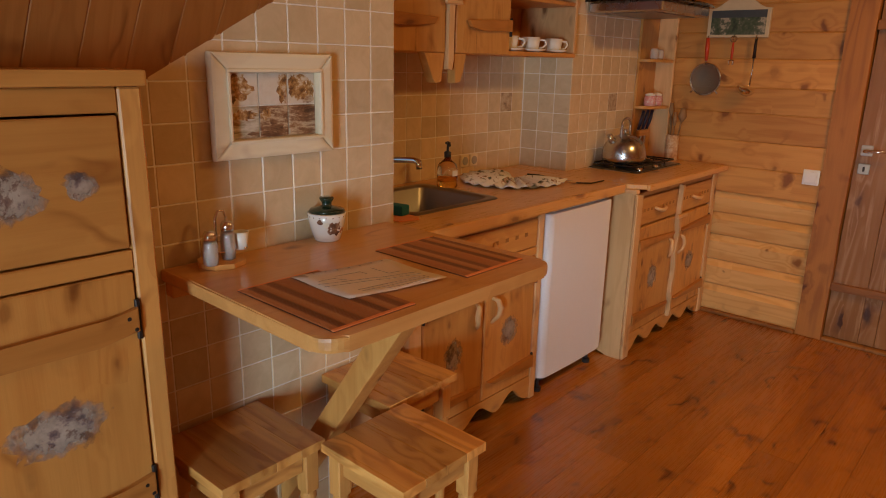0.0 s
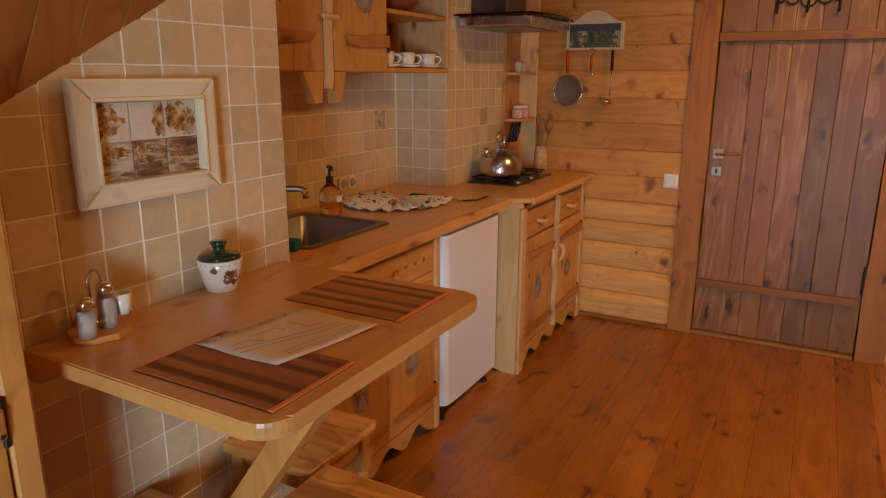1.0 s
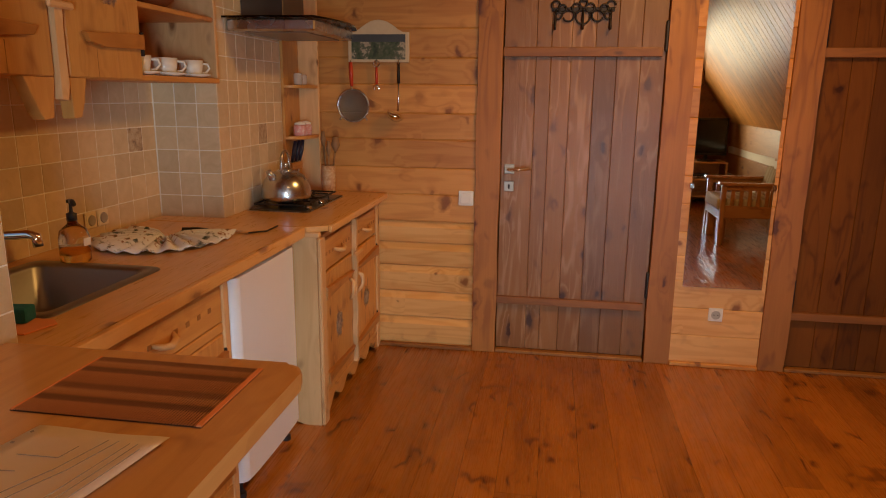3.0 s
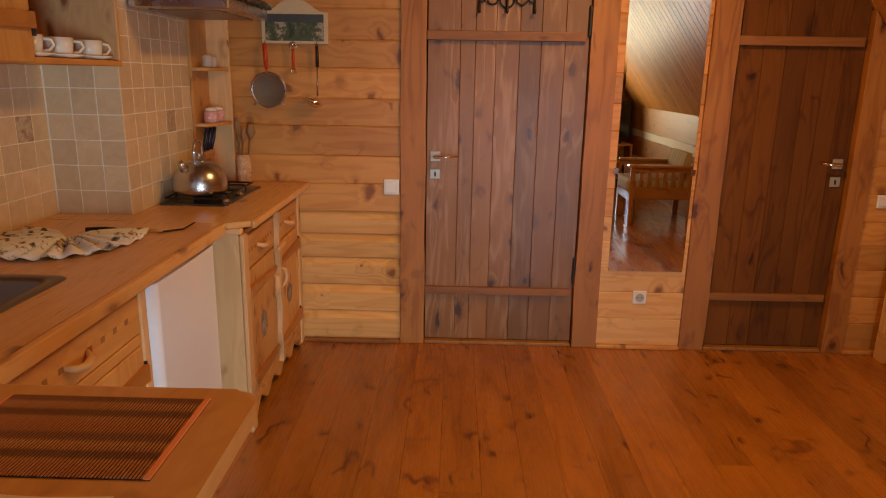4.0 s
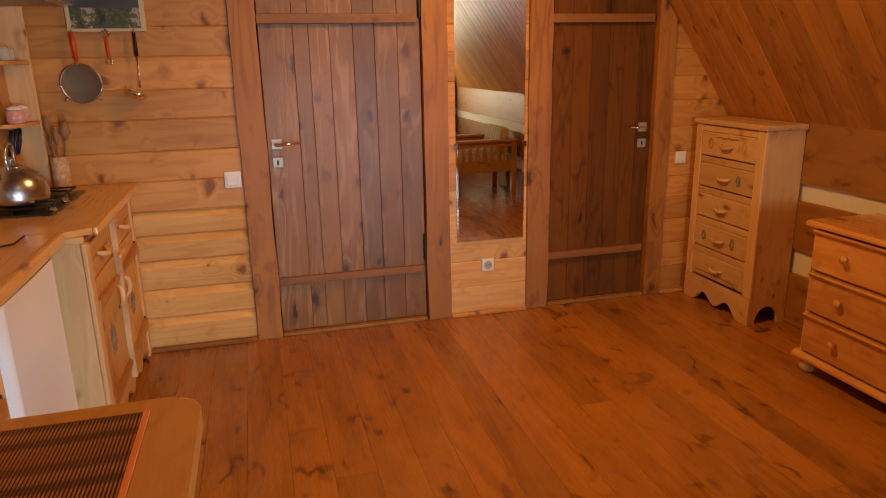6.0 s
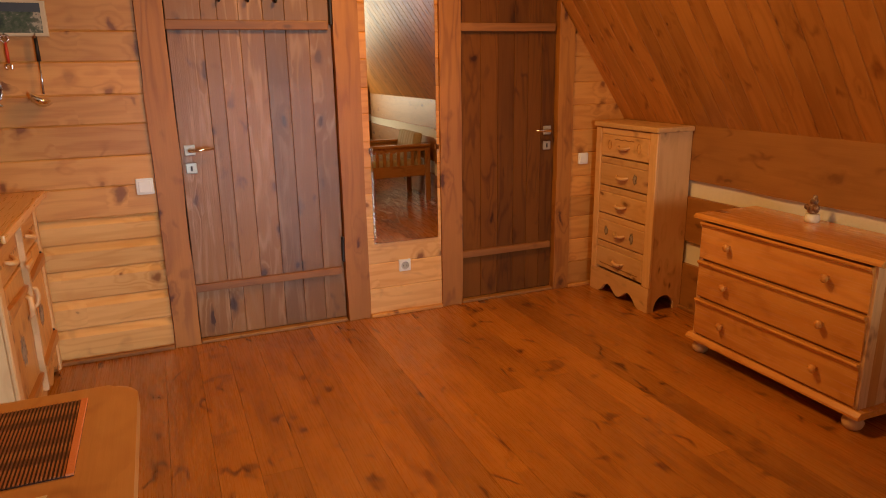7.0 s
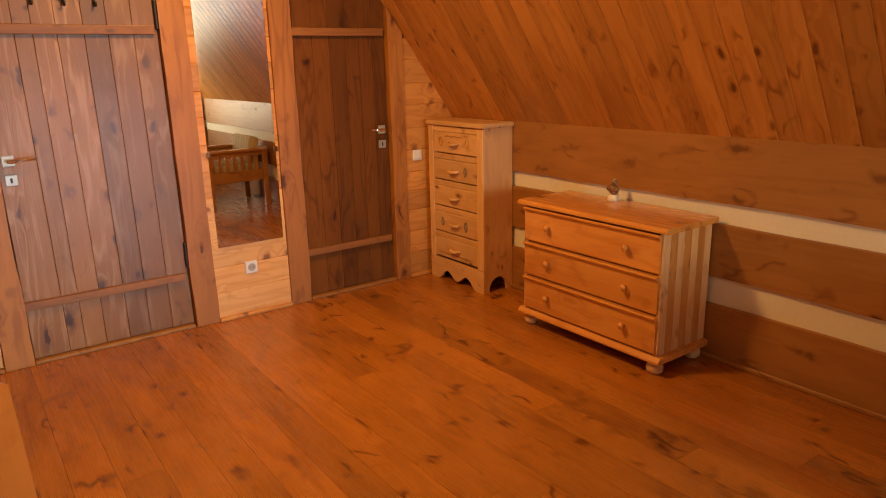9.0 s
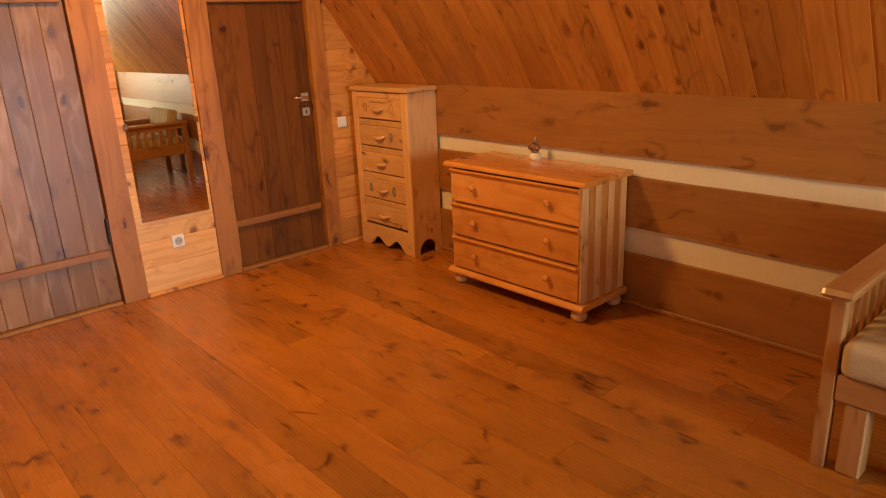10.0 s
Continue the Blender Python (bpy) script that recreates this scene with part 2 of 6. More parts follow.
# darker, redder door wood with weak specular, for the narrow door
dark_door = wood("darker_door_wood", (0.21, 0.070, 0.007), (0.10, 0.029, 0.003), "Z", 0.60, 0.9, 12, 0.22, knot_size=1.5, relief=0.4, lines=0.45, ring_edge=2.5, gate=0.78, flat="Y")
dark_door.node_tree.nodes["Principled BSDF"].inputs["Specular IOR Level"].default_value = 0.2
stain_trim = wood("stained_trim_wood", (0.46, 0.182, 0.029), (0.25, 0.083, 0.013), "Z", 0.50, 0.95, 8, 0.10, knot_size=1.8, gate=0.62, lines=0.5, wobble=0.8, ring_edge=2.5, flat="Y")
stain_trim_x = wood("stained_batten_wood", (0.33, 0.125, 0.020), (0.16, 0.052, 0.009), "X", 0.50, 0.6, 8, 0.10)
floor_wood = wood("floor_wood", (0.41, 0.140, 0.014), (0.155, 0.043, 0.004), "Y", 0.28, 0.5, 6, 0.17, coat=0.35, knot_size=1.25, relief=0.12, lines=0.32, marks=0.95, gate=0.66, spike=True, wobble=1.25, ring_edge=2.6, flat="Z", fibre=0.18)
roof_wood = wood("roof_board_wood", (0.57, 0.245, 0.052), (0.36, 0.13, 0.021), "X", 0.40, 0.95, 8, 0.17, per_island=True, knot_size=3.2, tilt=radians(-55), gate=0.45, marks=0.8, wobble=0.5, lines=0.34)
soffit_wood = wood("soffit_board_wood", (0.47, 0.205, 0.052), (0.30, 0.11, 0.021), "X", 0.40, 0.95, 8, 0.12, per_island=True, knot_size=1.3, tilt=radians(65), gate=0.05)
knee_wood = wood("knee_board_wood", (0.39, 0.170, 0.040), (0.22, 0.082, 0.016), "Y", 0.5, 0.95, 7, 0.10, knot_size=1.7, gate=0.66, wobble=0.8, lines=0.2, flat="X")
chair_wood = {a: wood("chair_wood_" + a.lower(), (0.48, 0.24, 0.08), (0.32, 0.13, 0.035), a, 0.35, 0.3, 8, 0.05, coat=0.2) for a in "XYZ"}
tile_mat = glazed_tile("beige_tile", (0.72, 0.55, 0.33), (0.62, 0.455, 0.25))
grout_mat = plain("grout", (0.86, 0.80, 0.68), 0.85, 0, 0.15, 90, 0.3)
plaster = plain("white_plaster", (0.80, 0.74, 0.62), 0.85, 0, 0.10, 50, 0.4)
steel = plain("brushed_steel", (0.50, 0.50, 0.51), 0.27, 1.0, 0.06, 120)
sink_steel = plain("sink_steel", (0.33, 0.31, 0.28), 0.42, 1.0, 0.08, 90)
chrome = plain("chrome", (0.78, 0.77, 0.75), 0.10, 1.0, 0.02, 30)
brass = plain("satin_nickel", (0.50, 0.47, 0.38), 0.48, 0.7, 0.05, 80)
iron = plain("black_iron", (0.035, 0.028, 0.024), 0.5, 0.6, 0.2, 70, 0.3)
black_plastic = plain("black_plastic", (0.022, 0.020, 0.020), 0.35, 0, 0.1, 80)
white_enamel = plain("white_enamel", (0.82, 0.82, 0.81), 0.18, 0, 0.03, 30, 0, 0.4)
white_plastic = plain("white_plastic", (0.82, 0.80, 0.74), 0.35, 0, 0.03, 40)
porcelain = plain("porcelain", (0.82, 0.77, 0.66), 0.18, 0, 0.03, 40, 0, 0.5)
cream_paint = wood("cream_frame_paint", (0.88, 0.77, 0.54), (0.80, 0.65, 0.40), "Y", 0.42, 0.1, 6, 0.03)
green_glaze = plain("green_glaze", (0.007, 0.026, 0.013), 0.18, 0, 0.2, 30, 0, 0.6)
dark_gap = plain("dark_gap", (0.03, 0.02, 0.012), 0.9, 0, 0.2, 40)
red_plastic = plain("red_plastic", (0.55, 0.05, 0.015), 0.35, 0, 0.06, 60)
orange_cloth = plain("orange_cloth", (0.78, 0.26, 0.09), 0.9, 0, 0.12, 200, 0.5)
teal_sponge = plain("teal_sponge", (0.01, 0.13, 0.15), 0.9, 0, 0.3, 150, 0.8)
pink_print = blotch("pink_print", [(0.35, (0.75, 0.65, 0.55)), (0.55, (0.65, 0.22, 0.20)), (0.7, (0.75, 0.6, 0.5))], 60)
paper_mat = plain("paper", (0.74, 0.575, 0.44), 0.30, 0, 0.06, 60)
ink = plain("ink", (0.33, 0.26, 0.21), 0.6, 0, 0.1, 60)
decal_mat = blotch("landscape_decal", [(0.32, (0.06, 0.04, 0.045)), (0.42, (0.22, 0.15, 0.13)), (0.48, (0.42, 0.33, 0.25)), (0.56, (0.46, 0.37, 0.28)), (0.61, (0.22, 0.13, 0.09)), (0.72, (0.08, 0.05, 0.045))], 15)


def worn_edge(m):
    """Lets a print fade out raggedly towards its rim."""
    t = m.node_tree
    tc = t.nodes.new("ShaderNodeTexCoord")
    d = t.nodes.new("ShaderNodeVectorMath")
    d.operation = "DISTANCE"
    d.inputs[1].default_value = (0.0, 0.5, 0.5)
    flat = t.nodes.new("ShaderNodeVectorMath")
    flat.operation = "MULTIPLY"
    flat.inputs[1].default_value = (0, 1, 1)
    t.links.new(tc.outputs["Generated"], flat.inputs[0])
    t.links.new(flat.outputs[0], d.inputs[0])
    n = node(t, "ShaderNodeTexNoise", Scale=55.0, Detail=4.0)
    t.links.new(tc.outputs["Object"], n.inputs["Vector"])
    f = math_node(t, "ADD", d.outputs["Value"], math_node(t, "MULTIPLY", n.outputs["Fac"], 0.45))
    a = ramp(t, f, [(0.30, 0.88), (0.50, 0.55), (0.69, 0.0)])
    t.links.new(a, t.nodes["Principled BSDF"].inputs["Alpha"])


worn_edge(decal_mat)
scenery = blotch("sepia_scenery", [(0.34, (0.08, 0.035, 0.016)), (0.47, (0.26, 0.13, 0.06)), (0.56, (0.60, 0.46, 0.30)), (0.66, (0.30, 0.15, 0.06))], 20, 0.5, (1, 0.5, 1.7))
sky_print = blotch("sepia_sky", [(0.30, (0.58, 0.44, 0.28)), (0.5, (0.70, 0.60, 0.46)), (0.7, (0.76, 0.68, 0.56))], 12)
water_print = blotch("sepia_water", [(0.34, (0.16, 0.11, 0.06)), (0.47, (0.42, 0.34, 0.22)), (0.60, (0.66, 0.58, 0.45))], 16, 0.5, (1, 0.5, 2.4))
tree_print = blotch("sepia_leaves", [(0.36, (0.12, 0.05, 0.015)), (0.47, (0.34, 0.16, 0.045)), (0.54, (0.50, 0.28, 0.10)), (0.62, (0.68, 0.56, 0.40))], 55)
green_print = blotch("garden_print", [(0.34, (0.02, 0.03, 0.015)), (0.46, (0.06, 0.085, 0.035)), (0.54, (0.10, 0.10, 0.06)), (0.60, (0.42, 0.36, 0.24)), (0.70, (0.20, 0.09, 0.07))], 17)
flower_print = blotch("flower_print", [(0.40, (0.80, 0.72, 0.55)), (0.54, (0.80, 0.72, 0.55)), (0.60, (0.50, 0.17, 0.02)), (0.72, (0.10, 0.05, 0.02))], 26)
towel_print = blotch("towel_print", [(0.34, (0.05, 0.08, 0.08)), (0.40, (0.30, 0.30, 0.28)), (0.44, (0.80, 0.81, 0.83)), (0.58, (0.84, 0.85, 0.87)), (0.62, (0.36, 0.15, 0.08)), (0.66, (0.12, 0.16, 0.12))], 13, 0.95)
cane_print = blotch("utensil_jar_print", [(0.4, (0.66, 0.48, 0.30)), (0.55, (0.55, 0.30, 0.14)), (0.7, (0.36, 0.18, 0.10))], 40)
cushion_cloth = banded("striped_cushion", "X", 0.16, [(0.0, (0.62, 0.52, 0.34)), (0.25, (0.50, 0.38, 0.20)), (0.45, (0.66, 0.58, 0.42)), (0.6, (0.44, 0.36, 0.18)), (0.8, (0.62, 0.52, 0.34))], 0.9, 0.5)
back_cloth = banded("striped_back_cushion", "Y", 0.16, [(0.0, (0.62, 0.52, 0.34)), (0.25, (0.50, 0.38, 0.20)), (0.45, (0.66, 0.58, 0.42)), (0.6, (0.44, 0.36, 0.18)), (0.8, (0.62, 0.52, 0.34))], 0.9, 0.5)
clear_glass = glass("clear_glass")
thin_glass = plain("thin_glass", (0.80, 0.74, 0.64), 0.10, 0, 0.05, 30)
thin_glass.node_tree.nodes["Principled BSDF"].inputs["Alpha"].default_value = 0.35
smoked_glass = glass("smoked_glass", (0.30, 0.30, 0.30))
soap_liquid = glass("amber_liquid", (0.85, 0.50, 0.10), 0.05)
mirror_mat, mt_, mb_ = nodes_of("mirror_silver")
mb_.inputs["Base Color"].default_value = (0.86, 0.87, 0.86, 1)
mb_.inputs["Metallic"].default_value, mb_.inputs["Roughness"].default_value = 1.0, 0.015
screen_mat = plain("tv_screen", (0.008, 0.008, 0.009), 0.08, 0, 0.05, 30)

# ---- building tools ----


def thing(name, place, label, category, group="", kind=""):
    ob = new(name)
    ob.location = place
    ob.empty_display_size = 0.05
    return tagged(ob, label, category, group, kind)


def part(name, bm, material, parent, label="", smooth=False):
    me = bpy.data.meshes.new(name)
    bmesh.ops.recalc_face_normals(bm, faces=bm.faces)
    bm.to_mesh(me)
    bm.free()
    me.materials.append(material)
    if smooth:
        me.shade_smooth()
    ob = new(name, me)
    if parent is not None:
        ob.parent = parent
        if parent.type == "EMPTY":
            ob.matrix_parent_inverse = Matrix.Translation(-Vector(parent.location))
    if label:
        ob["label"] = label
    return ob


def solid(name, bm, material, label="", category="", group="", kind="", smooth=False):
    return tagged(part(name, bm, material, None, "", smooth), label, category, group, kind)


def add_box(bm, lo, hi, bevel=0.0, seg=1, turn=None):
    c = [(a + b) / 2 for a, b in zip(lo, hi)]
    d = [abs(b - a) for a, b in zip(lo, hi)]
    r = bmesh.ops.create_cube(bm, size=1.0, matrix=Matrix.Translation(c) @ (turn if turn else Matrix.Identity(4)) @ Matrix.Diagonal((*d, 1)))
    if bevel > 0:
        edges = list({e for v in r["verts"] for e in v.link_edges})
        bmesh.ops.bevel(bm, geom=edges, offset=min(bevel, min(d) * 0.45), segments=seg, affect="EDGES", profile=0.6)
    return bm


def box(lo, hi, bevel=0.003, seg=1, turn=None):
    return add_box(bmesh.new(), lo, hi, bevel, seg, turn)


def add_prism(bm, outline, axis, lo, hi):
    """An outline in the two other axes (in x, y, z order), drawn out along one axis."""
    def at(p, h):
        q = list(p)
        q.insert("XYZ".index(axis), h)
        return q
    a = [bm.verts.new(at(p, lo)) for p in outline]
    b = [bm.verts.new(at(p, hi)) for p in outline]
    bm.faces.new(a)
    bm.faces.new(b[::-1])
    n = len(a)
    for i in range(n):
        bm.faces.new((a[i], b[i], b[(i + 1) % n], a[(i + 1) % n]))
    return bm


def prism(outline, axis, lo, hi, bevel=0.0):
    bm = add_prism(bmesh.new(), outline, axis, lo, hi)
    if bevel:
        k = "XYZ".index(axis)
        edges = [e for e in bm.edges if abs(e.verts[0].co[k] - e.verts[1].co[k]) < 1e-6]
        bmesh.ops.bevel(bm, geom=edges, offset=bevel, segments=2, affect="EDGES", profile=0.6)
    return bm


def add_lathe(bm, profile, place, seg=20, turn=None):
    """Radii and heights turned round the upright axis."""
    m = Matrix.Translation(place) @ (turn if turn else Matrix.Identity(4))
    rings = []
    for r, h in profile:
        rings.append([bm.verts.new(m @ Vector((max(r, 1e-4) * math.cos(2 * math.pi * i / seg), max(r, 1e-4) * math.sin(2 * math.pi * i / seg), h))) for i in range(seg)])
    for a, b in zip(rings, rings[1:]):
        for i in range(seg):
            bm.faces.new((a[i], a[(i + 1) % seg], b[(i + 1) % seg], b[i]))
    bm.faces.new(rings[0][::-1])
    bm.faces.new(rings[-1])
    return bm


def lathe(profile, place, seg=20, turn=None):
    return add_lathe(bmesh.new(), profile, place, seg, turn)


def add_tube(bm, points, radius, seg=8):
    """A rod bent through points."""
    pts = [Vector(p) for p in points]
    rings = []
    for i, p in enumerate(pts):
        d = (pts[min(i + 1, len(pts) - 1)] - pts[max(i - 1, 0)]).normalized()
        q = d.to_track_quat("Z", "Y").to_matrix()
        r = radius[i] if isinstance(radius, (list, tuple)) else radius
        rings.append([bm.verts.new(p + q @ Vector((r * math.cos(2 * math.pi * k / seg), r * math.sin(2 * math.pi * k / seg), 0))) for k in range(seg)])
    for a, b in zip(rings, rings[1:]):
        best = min(range(seg), key=lambda s: sum((a[k].co - b[(k + s) % seg].co).length for k in range(seg)))
        for k in range(seg):
            bm.faces.new((a[k], a[(k + 1) % seg], b[(k + 1 + best) % seg], b[(k + best) % seg]))
    bm.faces.new(rings[0][::-1])
    bm.faces.new(rings[-1])
    return bm


def tube(points, radius, seg=8):
    return add_tube(bmesh.new(), points, radius, seg)


def arc(center, r, a0, a1, n, plane="XZ"):
    out = []
    for i in range(n + 1):
        a = radians(a0 + (a1 - a0) * i / n)
        d = {"XZ": (math.cos(a), 0, math.sin(a)), "YZ": (0, math.cos(a), math.sin(a)), "XY": (math.cos(a), math.sin(a), 0)}[plane]
        out.append(tuple(c + r * k for c, k in zip(center, d)))
    return out


def scallop(y0, y1, z_top, z_low, z_arch, feet=0.05, waves=3, n=30):
    """Outline (y, z) of a skirt with feet at both ends and a wavy lower edge."""
    pts = [(y0, z_top), (y0, z_low), (y0 + feet, z_low)]
    for i in range(n + 1):
        u = i / n
        env = min(1.0, u * 8, (1 - u) * 8)
        z = z_low + (z_arch - z_low) * env * (0.62 + 0.38 * math.cos(2 * math.pi * waves * u + math.pi))
        pts.append((y0 + feet + (y1 - y0 - 2 * feet) * u, max(z, z_low + 0.001 * (i > 0 and i < n))))
    pts += [(y1 - feet, z_low), (y1, z_low), (y1, z_top)]
    clean = [pts[0]]
    for p in pts[1:]:
        if abs(p[0] - clean[-1][0]) + abs(p[1] - clean[-1][1]) > 1e-4:
            clean.append(p)
    return clean


def blob(ry, rz, n=26, rough=0.22, seed=1):
    """Ragged oval outline."""
    rnd = random.Random(seed)
    return [(ry * math.cos(2 * math.pi * i / n) * (1 + rnd.uniform(-rough, rough)), rz * math.sin(2 * math.pi * i / n) * (1 + rnd.uniform(-rough, rough))) for i in range(n)]


def decal_x(parent, x, y, z, ry, rz, seed, label="faded landscape decal", mat=None):
    return part("decal", prism([(y + a, z + b) for a, b in blob(ry, rz, seed=seed)], "X", x, x + 0.0012), mat or decal_mat, parent, label)

# ---- large structure ----
WALL_Y, TILE_X, RECESS_X, BOX_X, KNEE_X = 4.30, -1.335, -1.94, -1.64, 2.21
SLOPE, SLOPE_Z, CEIL_Z, SOUTH_Y = 1.42, 1.095, 2.45, -2.30

bm = bmesh.new()
for lo, hi in (((-2.2, 4.345, 0), (-0.66, 4.5, 2.6)), ((0.44, 4.345, 0), (0.91, 4.5, 2.6)), ((1.80, 4.345, 0), (2.5, 4.5, 2.6)), ((-0.66, 4.345, 2.02), (0.44, 4.5, 2.6)), ((0.91, 4.345, 2.02), (1.80, 4.5, 2.6))):
    add_box(bm, lo, hi)
wall_north = solid("wall_north", bm, log_wood, "planed pine log wall with doorways", "wall", kind="structure")
solid("wall_behind_doors", box((-2.2, 4.503, 0), (2.5, 4.58, 2.6), 0), dark_gap, "dark closing wall behind the doors", "wall", kind="structure")
bm = box((2.235, SOUTH_Y - 0.15, 0), (2.40, 4.5, 1.25), 0)
wall_east = solid("wall_east", bm, plaster, "low knee wall of rough boards and white plaster", "wall", kind="structure")
bm = box((-1.6, -0.2, 0), (TILE_X - 0.0016, 1.821, 2.6), 0)
wall_west = solid("wall_west", bm, grout_mat, "beige tiled wall beside the table", "wall", kind="structure")
bm = box((-2.1, 1.821, 0), (RECESS_X - 0.0016, 4.345, 2.6), 0)
wall_recess = solid("wall_recess", bm, grout_mat, "beige tiled wall behind the sink", "wall", kind="structure")
bm = box((RECESS_X - 0.006, 3.3616, 0.90), (BOX_X - 0.0016, 4.30, 2.6), 0)
wall_duct = solid("wall_duct", bm, grout_mat, "beige tiled duct beside the stove", "wall", kind="structure")
bm = bmesh.new()
for lo, hi in (((-1.75, SOUTH_Y - 0.15, 0), (2.4, SOUTH_Y, 0.12)), ((-1.75, SOUTH_Y - 0.15, 2.0), (2.4, SOUTH_Y, 2.6)), ((-1.75, SOUTH_Y - 0.15, 0.12), (0.10, SOUTH_Y, 2.0)), ((1.30, SOUTH_Y - 0.15, 0.12), (2.4, SOUTH_Y, 2.0))):
    add_box(bm, lo, hi)
wall_south = solid("wall_south", bm, knee_wood, "brown stained board end wall with a window", "wall", kind="structure")
bm = box((-1.75, SOUTH_Y, 0), (-1.6, 0.12, 2.6), 0)
wall_southwest = solid("wall_southwest", bm, log_wood, "plain pine wall", "wall", kind="structure")
bm = box((-2.1, SOUTH_Y - 0.15, CEIL_Z), (2.4, 4.5, CEIL_Z + 0.1), 0)
ceiling = solid("ceiling", bm, roof_wood, "flat pine board ceiling", "ceiling", kind="structure")


def roof_boards(name, base, along, up, length, rise, width, label, clip=None, mat=roof_wood, lap=0.004):
    """Boards that run up a slope, side by side along its foot, with open grooves."""
    bm = bmesh.new()
    base, along, up = Vector(base), Vector(along).normalized(), Vector(up).normalized()
    out = along.cross(up).normalized()
    s = 0.0
    while s < length:
        w = min(width, length - s)
        g = 0.0001
        prof = [(g, 0.0008), (g + lap, 0.004), (w - g - 0.001, 0.004), (w - g, 0.003), (w - g, -0.018), (g, -0.018)]
        a = [bm.verts.new(base + along * (s + u) + out * h) for u, h in prof]
        b = [bm.verts.new(base + along * (s + u) + out * h + up * rise) for u, h in prof]
        bm.faces.new(a), bm.faces.new(b[::-1])
        for i in range(6):
            bm.faces.new((a[i], b[i], b[(i + 1) % 6], a[(i + 1) % 6]))
        s += width
    if clip:
        bmesh.ops.bisect_plane(bm, geom=bm.verts[:] + bm.edges[:] + bm.faces[:], plane_co=(clip, 0, 0), plane_no=(1, 0, 0), clear_inner=True)
    return solid(name, bm, mat, label, "ceiling", kind="structure")


roof_boards("ceiling_slope", (KNEE_X + 0.006, 4.42, SLOPE_Z), (0, -1, 0), (-1, 0, SLOPE), 6.72, 1.75, 0.112, "sloping ceiling of orange pine boards", lap=0.013)
grad = Vector((2.0, 0.55))
up_w = Vector((grad.x, grad.y, grad.length_squared)).normalized()
lvl = Vector((-grad.y, grad.x, 0)).normalized()
base_w = Vector((TILE_X, 1.035, 1.397)) - up_w * 0.5 - lvl * 1.6
roof_boards("ceiling_soffit", base_w, lvl, up_w, 3.2, 1.75, 0.118, "sloping pine board soffit over the cupboard", TILE_X - 0.05, soffit_wood)
bm = bmesh.new()
for lo, hi in (((2.3, SOUTH_Y - 0.15, 1.0), (2.4, 4.5, 2.6)),):
    add_box(bm, lo, hi)
solid("wall_roof_back", bm, plaster, "plain closing wall behind the roof slope", "wall", kind="structure")
solid("ground_slab", box((-2.2, SOUTH_Y - 0.15, -0.12), (2.4, 4.6, -0.022), 0), dark_gap, "subfloor under the boards", "floor", kind="structure")

# window in the end wall
win = thing("window_1", (0.70, SOUTH_Y, 0.12), "white framed tall glazed door in end wall", "window", kind="structure")
for lo, hi in (((0.10, -2.42, 0.12), (0.16, -2.35, 2.0)), ((1.24, -2.42, 0.12), (1.30, -2.35, 2.0)), ((0.67, -2.42, 0.18), (0.73, -2.35, 1.94)), ((0.16, -2.42, 0.12), (1.24, -2.35, 0.18)), ((0.16, -2.42, 1.94), (1.24, -2.35, 2.0))):
    part("window_frame", box(lo, hi, 0.004), white_plastic, win)
for x0, x1 in ((0.16, 0.67), (0.73, 1.24)):
    pane = part("pane", box((x0, -2.392, 0.18), (x1, -2.386, 1.94), 0), clear_glass, win)
    pane.visible_shadow = False

# ---- doors ----


def plank_door(name, x0, x1, seams, top, handle_x, lever_to, label, mat=None):
    d = thing(name, ((x0 + x1) / 2, 4.345, 0), label, "door", kind="structure")
    edges = [x0] + seams + [x1]
    for a, b in zip(edges, edges[1:]):
        part("plank", box((a + 0.0006, 4.325, 0.022), (b - 0.0006, 4.365, top), 0.002), mat or stain_door, d)
    for z0, z1 in ((0.290, 0.332), (1.633, 1.680)):
        part("batten", prism([(x0 - 0.004, z0), (x1 - 0.022, z0 + 0.002), (x1 - 0.020, z1), (x0 - 0.004, z1)], "Y", 4.298, 4.325, 0.004), stain_trim_x, d)
    for z in (0.952, 1.046):
        plate = part("lock_plate", box((handle_x - 0.027, 4.317, z - 0.027), (handle_x + 0.027, 4.325, z + 0.027), 0.003), brass, d, "square satin nickel plate")
        if z > 1:
            k = 1 if lever_to > handle_x else -1
            part("door_handle", tube([(handle_x, 4.318, z), (handle_x, 4.275, z), (handle_x + k * 0.012, 4.268, z), (lever_to, 4.268, z + 0.006)], [0.010, 0.009, 0.009, 0.006], 10), chrome, plate, "slim lever handle", True)
        else:
            part("keyhole", box((handle_x - 0.005, 4.3145, z - 0.013), (handle_x + 0.005, 4.3175, z + 0.012), 0.002), iron, plate)
    return d


door_1 = plank_door("door_1", -0.511, 0.306, [-0.345, -0.268, -0.165, -0.045, 0.065, 0.185], 2.0, -0.465, -0.345, "closed dark-stained pine plank door with battens")
door_2 = plank_door("door_2", 1.0455, 1.6945, [1.185, 1.30, 1.41, 1.505, 1.60], 2.0, 1.643, 1.535, "closed narrow stained plank door, darker in tone", dark_door)
for d, hx, zs in ((door_1, 0.3065, (1.72, 0.42)), (door_2, 1.047, (1.72, 0.42))):
    for z in zs:
        part("hinge", box((hx - 0.012, 4.300, z - 0.06), (hx + 0.008, 4.324, z + 0.09), 0.004), iron, d, "dark iron hinge")


